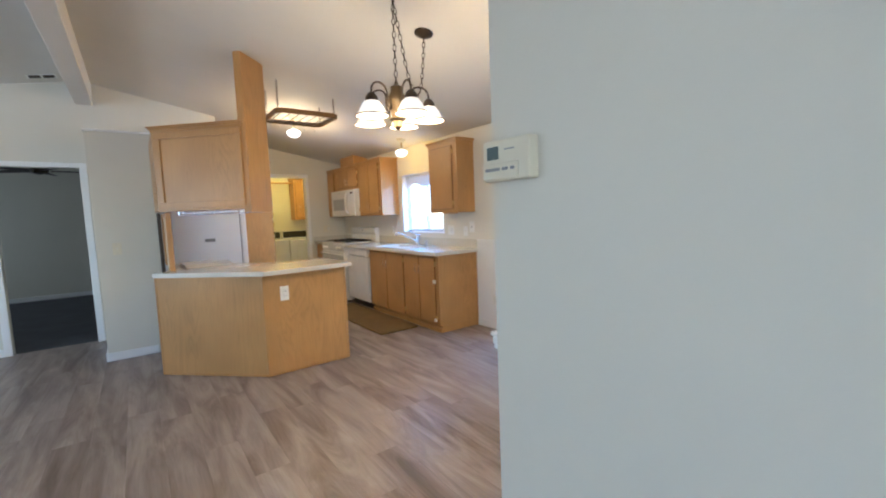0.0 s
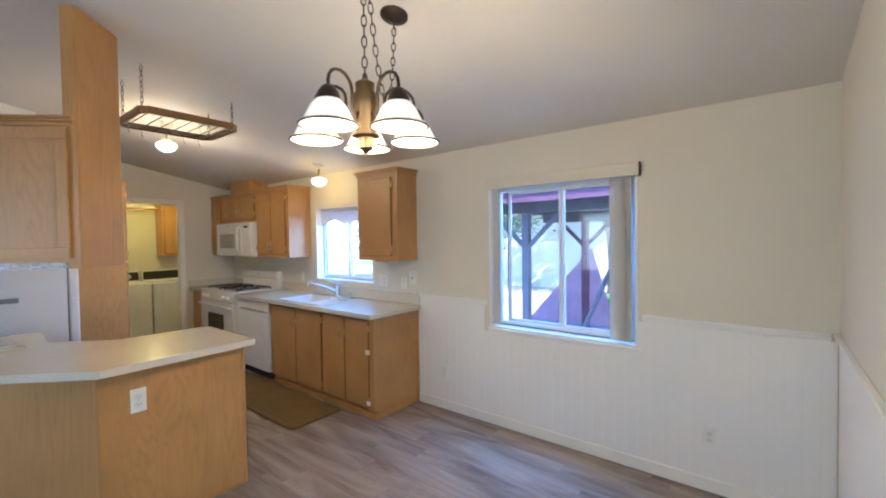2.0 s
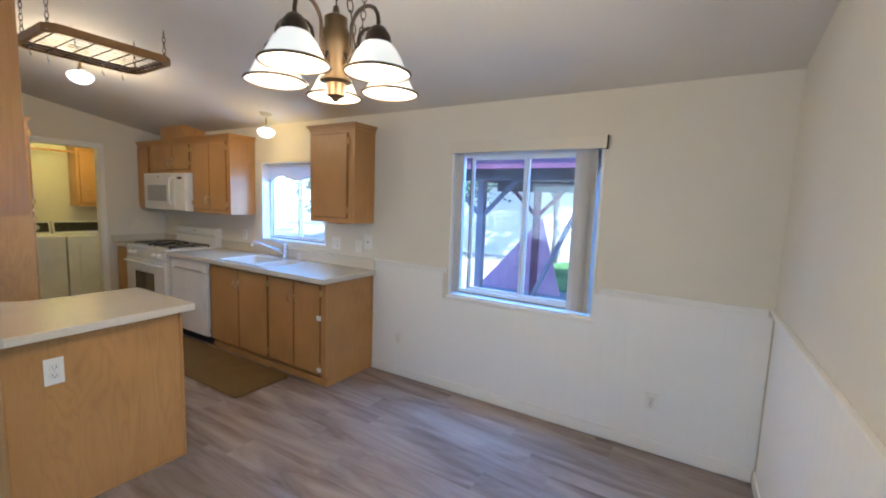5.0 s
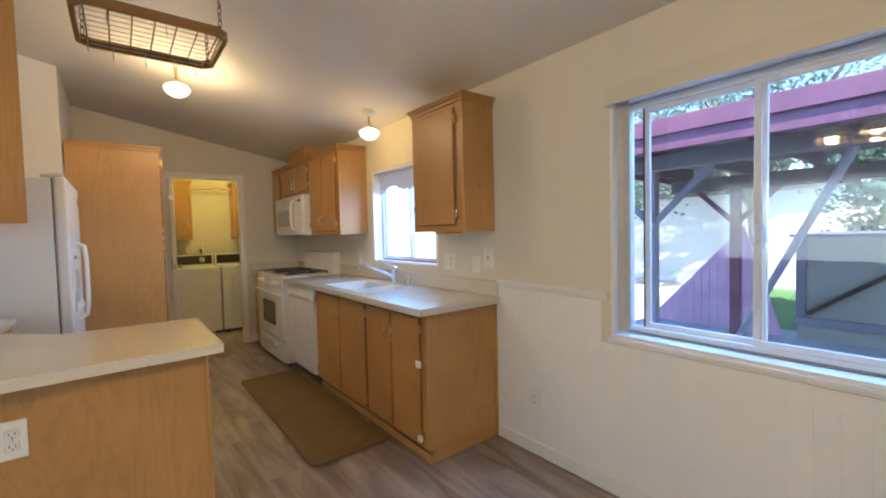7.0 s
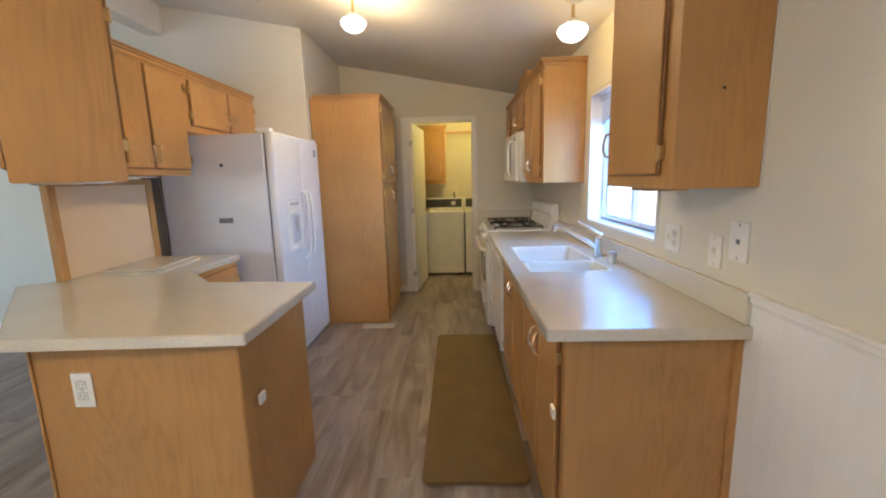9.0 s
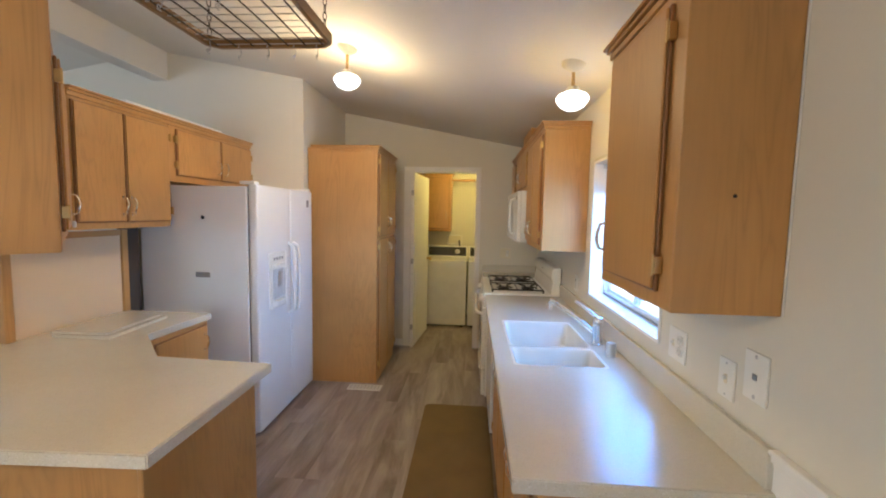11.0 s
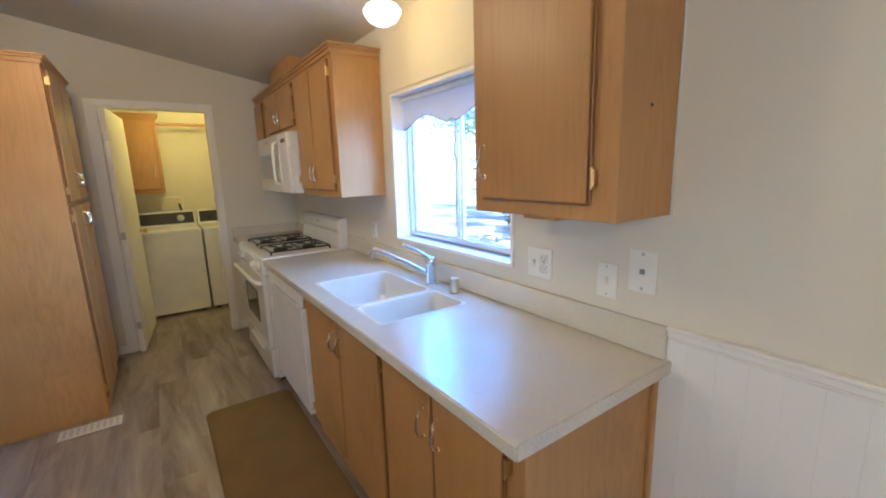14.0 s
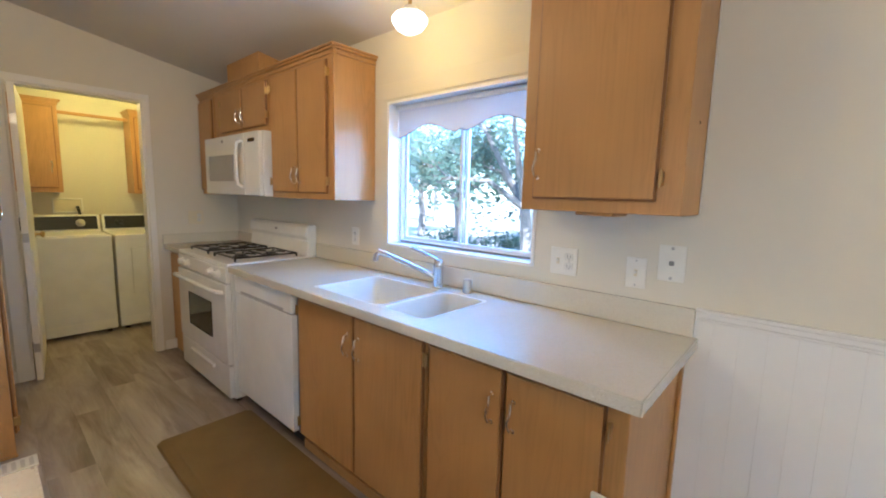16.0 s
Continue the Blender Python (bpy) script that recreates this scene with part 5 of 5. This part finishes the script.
# ---- outside ----
struct("ground", B(-300, 300, -300, 300, -1.0, -0.55), GROUNDM, "pale dry ground around the house", "ground")
struct("floor_slab", B(-4.15, 4.03, -3.15, 11.26, -0.25, -0.012), DARK, "subfloor", "floor")
struct("floor_bedroom", B(-3.0, 1.55, 6.85, 11.16, -0.0119, 0.001), CARPET, "dark grey bedroom carpet", "floor")
struct("lawn", B(9.2, 16.9, 3.75, 6.2, -0.549, -0.53), GRASSM, "strip of green lawn behind the patio", "lawn")
dk = thing("deck", (6.6, 2.5, -0.55), "grey-blue patio deck of boards", "deck", kind="structure")
part("frame", B(4.06, 9.2, -1.6, 5.6, -0.55, -0.16), DARKWOOD, dk)
for k in range(36):
    part("board", B(4.06 + 0.143 * k, 4.06 + 0.143 * k + 0.136, -1.6, 5.6, -0.16, -0.13, 0.003), DECKM, dk)

pg = thing("patio_cover", (6.9, 2.6, -0.13), "dark red timber patio cover with braced posts", "patio cover")
RX0, RX1, RY0, RY1 = 5.5, 8.6, -1.2, 5.05
part("fascia", B(RX0 - 0.04, RX0, RY0, RY1, 1.95, 2.17, 0.004), REDWOOD, pg)
part("fascia_cap", B(RX0 - 0.07, RX0 - 0.041, RY0, RY1, 2.07, 2.20, 0.004), REDWOOD, pg)
part("fascia", B(RX0, RX1, RY1, RY1 + 0.04, 1.95, 2.17, 0.004), REDWOOD, pg)
part("roof_deck", B(RX0, RX1, RY0, RY1, 2.15, 2.19), DARKWOOD, pg)
for k in range(9):
    y = RY0 + 0.3 + 0.72 * k
    part("rafter", B(RX0, RX1, y, y + 0.045, 1.98, 2.149, 0.003), DARKWOOD, pg)
part("beam", B(8.3, 8.42, RY0, RY1, 1.80, 1.979, 0.004), DARKWOOD, pg)
part("beam", B(5.8, 5.9, RY0, RY1, 1.84, 1.979, 0.004), DARKWOOD, pg)
for x, y in ((6.75, 4.60), (8.36, 4.27), (8.36, 1.4), (5.85, 0.6)):
    po = part("post", B(x - 0.055, x + 0.055, y - 0.055, y + 0.055, -0.13, 1.98, 0.004), POSTM if x < 8 else REDWOOD, pg)
    for s in (-1, 1):
        part("brace", tube(bmesh.new(), [(x, y + 0.03 * s, 1.38), (x, y + 0.60 * s, 1.96)], 0.045, 4), POSTM if x < 8 else REDWOOD, po)
part("diagonal_rod", tube(bmesh.new(), [(7.4, 4.05, -0.13), (6.5, 2.87, 2.06)], 0.035, 8), POSTM, pg, "pale painted diagonal brace")
fn = thing("red_fence", (8.76, 4.7, -0.55), "red stained board fence with a raked top", "fence")


def rake(y):
    return -0.1 + 1.13 * (5.55 - y) if y > 4.29 else max(-0.5, 1.32 - 3.4 * (4.29 - y))


for k in range(16):
    y = 5.55 - 0.105 * k
    bm = prism(bmesh.new(), [(y, -0.55), (y, rake(y)), (y - 0.101, rake(y - 0.101)), (y - 0.101, -0.55)], 8.75, 8.78)
    part("board", bm, FENCEM, fn, "", Matrix(((0, 0, 1, 0), (1, 0, 0, 0), (0, 1, 0, 0), (0, 0, 0, 1))))
shd = thing("shed", (9.8, 1.6, -0.55), "tan sided shed behind the patio", "shed")
part("wall", B(8.80, 10.8, -1.5, 3.72, -0.55, 1.16, 0.004), SHEDM, shd)
part("roof_board", B(8.72, 10.9, -1.6, 3.80, 1.161, 1.20, 0.004), POSTM, shd)
part("rail", B(8.74, 8.799, -1.5, 3.75, 0.05, 0.15, 0.004), POSTM, shd)
part("corner_board", B(8.77, 8.799, 3.64, 3.74, 0.155, 1.16, 0.004), POSTM, shd)
part("brace", tube(bmesh.new(), [(8.77, 3.62, 0.2), (8.77, 2.4, 1.12)], 0.035, 4), BRONZE, shd)
nb = thing("neighbour_house", (19, 8, -0.55), "white single-storey house across the yard", "house")
part("wall", B(17, 24, 4.3, 12.5, -0.55, 2.3), paint("sunlit_white_siding", (0.80, 0.79, 0.76), 0.7, 30, 0.1, 0.03), nb)
bm = prism(bmesh.new(), [(4.0, 2.3), (8.4, 3.6), (12.8, 2.3)], 16.7, 24.3)
part("roof", bm, plain("grey_shingle", (0.22, 0.21, 0.20), 0.9), nb, "", Matrix(((0, 0, 1, 0), (1, 0, 0, 0), (0, 1, 0, 0), (0, 0, 0, 1))))


def shrub(x, y, r, h, seed, n=260):
    """Low loose bush of thin stems and small leaves."""
    rnd = random.Random(seed)
    t = thing("shrub", (x, y, -0.55), "low loose green shrub on the pale ground", "shrub", "yard shrubs")
    base = Vector((x, y, -0.55))
    bm = bmesh.new()
    tips = []
    for k in range(9):
        a = rnd.uniform(0, math.tau)
        e_ = base + Vector((math.cos(a) * r * rnd.uniform(0.3, 1), math.sin(a) * r * rnd.uniform(0.3, 1), h * rnd.uniform(0.5, 1)))
        tube(bm, [base, base.lerp(e_, 0.5) + Vector((0, 0, 0.08)), e_], lambda f: 0.016 - 0.012 * f, 5)
        tips.append(e_)
    part("stems", bm, BARK, t)
    vs, fs = [], []
    for k in range(n):
        q = rnd.choice(tips).lerp(base, rnd.uniform(0, 0.45)) + Vector((rnd.gauss(0, 1), rnd.gauss(0, 1), rnd.gauss(0, 0.6))) * r * 0.22
        u = Vector((rnd.gauss(0, 1), rnd.gauss(0, 1), rnd.gauss(0, 0.6))).normalized() * rnd.uniform(0.05, 0.09)
        v = u.orthogonal().normalized() * u.length * 0.5
        i = len(vs)
        vs += [q - u - base, q + v - base, q + u - base, q - v - base]
        fs.append((i, i + 1, i + 2, i + 3))
    me = bpy.data.meshes.new("foliage")
    me.from_pydata([w[:] for w in vs], [], fs)
    me.materials.append(LEAF)
    fo = new("foliage", me)
    fo.parent = t
    return t


def tree(x, y, h, spread, seed, n=1500, lean=0.0):
    """Tapered trunk, forking limbs and a loose crown of small leaf clumps with gaps."""
    rnd = random.Random(seed)
    t = thing("tree", (x, y, -0.55), "broad leafy tree with a forked grey trunk", "tree", "yard trees")
    bm = bmesh.new()
    base = Vector((x, y, -0.55))
    fork = base + Vector((lean, 0.1, h * 0.32))
    tube(bm, [base, base.lerp(fork, 0.5) + Vector((0.06, -0.04, 0)), fork], lambda f: 0.20 - 0.07 * f, 8)
    tips = []
    for k in range(9):
        a = k * math.tau / 9 + rnd.uniform(-0.3, 0.3)
        end = fork + Vector((math.cos(a) * spread * rnd.uniform(0.5, 1), math.sin(a) * spread * rnd.uniform(0.5, 1), h * rnd.uniform(0.1, 0.65)))
        mid = fork.lerp(end, 0.5) + Vector((rnd.uniform(-.2, .2), rnd.uniform(-.2, .2), h * 0.06))
        tube(bm, [fork, mid, end], lambda f: 0.10 - 0.085 * f, 6)
        for j in range(3):
            s = mid.lerp(end, rnd.uniform(0.1, 0.9))
            e2 = s + Vector((rnd.uniform(-1, 1), rnd.uniform(-1, 1), rnd.uniform(-0.6, 0.7))) * spread * 0.38
            tube(bm, [s, s.lerp(e2, 0.5) + Vector((0, 0, 0.08)), e2], lambda f: 0.035 - 0.028 * f, 5)
            tips += [e2, s.lerp(e2, 0.6)]
        tips += [end, mid.lerp(end, 0.7)]
    part("trunk", bm, BARK, t)
    vs, fs = [], []
    for k in range(n):
        c = rnd.choice(tips) + Vector((rnd.gauss(0, 1), rnd.gauss(0, 1), rnd.gauss(0, 0.8))) * spread * 0.13
        for j in range(4):
            q = c + Vector((rnd.gauss(0, 1), rnd.gauss(0, 1), rnd.gauss(0, 1))) * 0.10
            u = Vector((rnd.gauss(0, 1), rnd.gauss(0, 1), rnd.gauss(0, 0.6))).normalized() * rnd.uniform(0.05, 0.10)
            v = u.orthogonal().normalized() * u.length * 0.5
            i = len(vs)
            vs += [q - u, q + v, q + u, q - v]
            fs.append((i, i + 1, i + 2, i + 3))
    me = bpy.data.meshes.new("crown")
    me.from_pydata([(p - base)[:] for p in vs], [], fs)
    me.materials.append(LEAF)
    cr = new("crown", me)
    cr.parent = t
    return t


tree(13.5, 13.2, 5.5, 3.0, 1, 1500)
tree(16.0, 17.5, 6.5, 3.2, 2, 1700)
tree(11.3, 9.2, 5.2, 2.8, 3, 1900)
tree(17.0, -2.5, 7.5, 3.8, 4, 1800)
tree(21.0, 2.5, 8.0, 4.0, 5, 1800)
tree(12.6, 2.0, 3.9, 2.3, 7, 3200)
tree(20.0, 9.5, 9.0, 4.2, 8, 1500)
tree(24.0, 24.0, 8.0, 4.5, 6, 1500)
tree(16.5, 6.2, 7.5, 3.4, 9, 2400)
for k, (x, y) in enumerate(((12.2, 11.6), (13.4, 11.2), (14.6, 11.9), (12.8, 13.6), (15.4, 14.6), (13.0, 10.0))):
    shrub(x, y, 0.8, 0.75, 40 + k)

# ---- floor planks and wainscot boards ----


def plank_mesh(w, l, h=0.010):
    bm = B(-w / 2 + 0.0001, w / 2 - 0.0001, -l / 2 + 0.0001, l / 2 - 0.0001, -h, 0.0, 0.0004)
    return mesh_of("plank", bm, FLOOR)


fl = thing("floor", (1.0, 3.0, 0), "grey-brown wood-look laminate plank floor", "floor", kind="structure")
PW, PL = 0.182, 1.22
full = plank_mesh(PW, PL)
cutmesh = {}
rest_v, rest_f = [], []
rnd = random.Random(7)
col = 0
x = -4.0 + PW / 2
while x < EAST + PW / 2:
    yy = -3.0 - rnd.uniform(0, PL)
    near = -0.7 < x
    end = 9.62 if x > 1.6 else WALL_A + 0.06
    while yy < end:
        y0, y1 = max(yy, -3.0), min(yy + PL, end)
        yy += PL
        if y1 - y0 < 0.02 or (x > 1.6 and y1 < 1.2):
            continue
        if near and y1 > 0.3:
            key = round(y1 - y0, 3)
            if key not in cutmesh:
                cutmesh[key] = full if abs(key - PL) < 1e-3 else plank_mesh(PW, key)
            ob = new("plank", cutmesh[key])
            ob.location = (x - 1.0, (y0 + y1) / 2 - 3.0, 0)
            ob.parent = fl
        else:
            i = len(rest_v)
            rest_v += [(x - PW / 2 - 1, y0 - 3, 0), (x + PW / 2 - 1, y0 - 3, 0), (x + PW / 2 - 1, y1 - 3, 0), (x - PW / 2 - 1, y1 - 3, 0)]
            rest_f.append((i, i + 1, i + 2, i + 3))
    x += PW
me = bpy.data.meshes.new("planks")
me.from_pydata(rest_v, [], rest_f)
me.materials.append(FLOOR)
o = new("planks", me)
o.parent = fl
tagged(o, kind="stuff")

wn_ = thing("wainscot", (EAST, 2.8, 0.085), "white beadboard wainscot below the chair rail", "wainscot", kind="structure")


def board_mesh(w, h):
    return mesh_of("board", B(-0.006, 0.0, -w / 2 + 0.0001, w / 2 - 0.0001, 0, h, 0.0005), WAINS)


BW = 0.0735
b_full, b_win = board_mesh(BW, RAIL - 0.02 - BASE_H), board_mesh(BW, DW[2] - 0.036 - BASE_H)
y = 4.245 - BW / 2
while y > SOUTH + BW / 2:
    ob = new("board", b_win if DW[0] - 0.02 < y < DW[1] + 0.02 else b_full)
    ob.location = (-0.0008, y - 2.8, 0)
    ob.parent = wn_
    y -= BW
last = y + BW / 2 - SOUTH - 0.006
if last > 0.01:
    ob = new("board", board_mesh(last, RAIL - 0.02 - BASE_H))
    ob.location = (-0.0008, SOUTH + 0.006 + last / 2 - 2.8, 0)
    ob.parent = wn_
x = 1.53 + BW / 2
while x < EAST - 0.02 - BW / 2:
    ob = new("board", b_full)
    ob.location = (x - EAST, SOUTH + 0.0008 - 2.8, 0)
    ob.rotation_euler = (0, 0, radians(-90))
    ob.parent = wn_
    x += BW
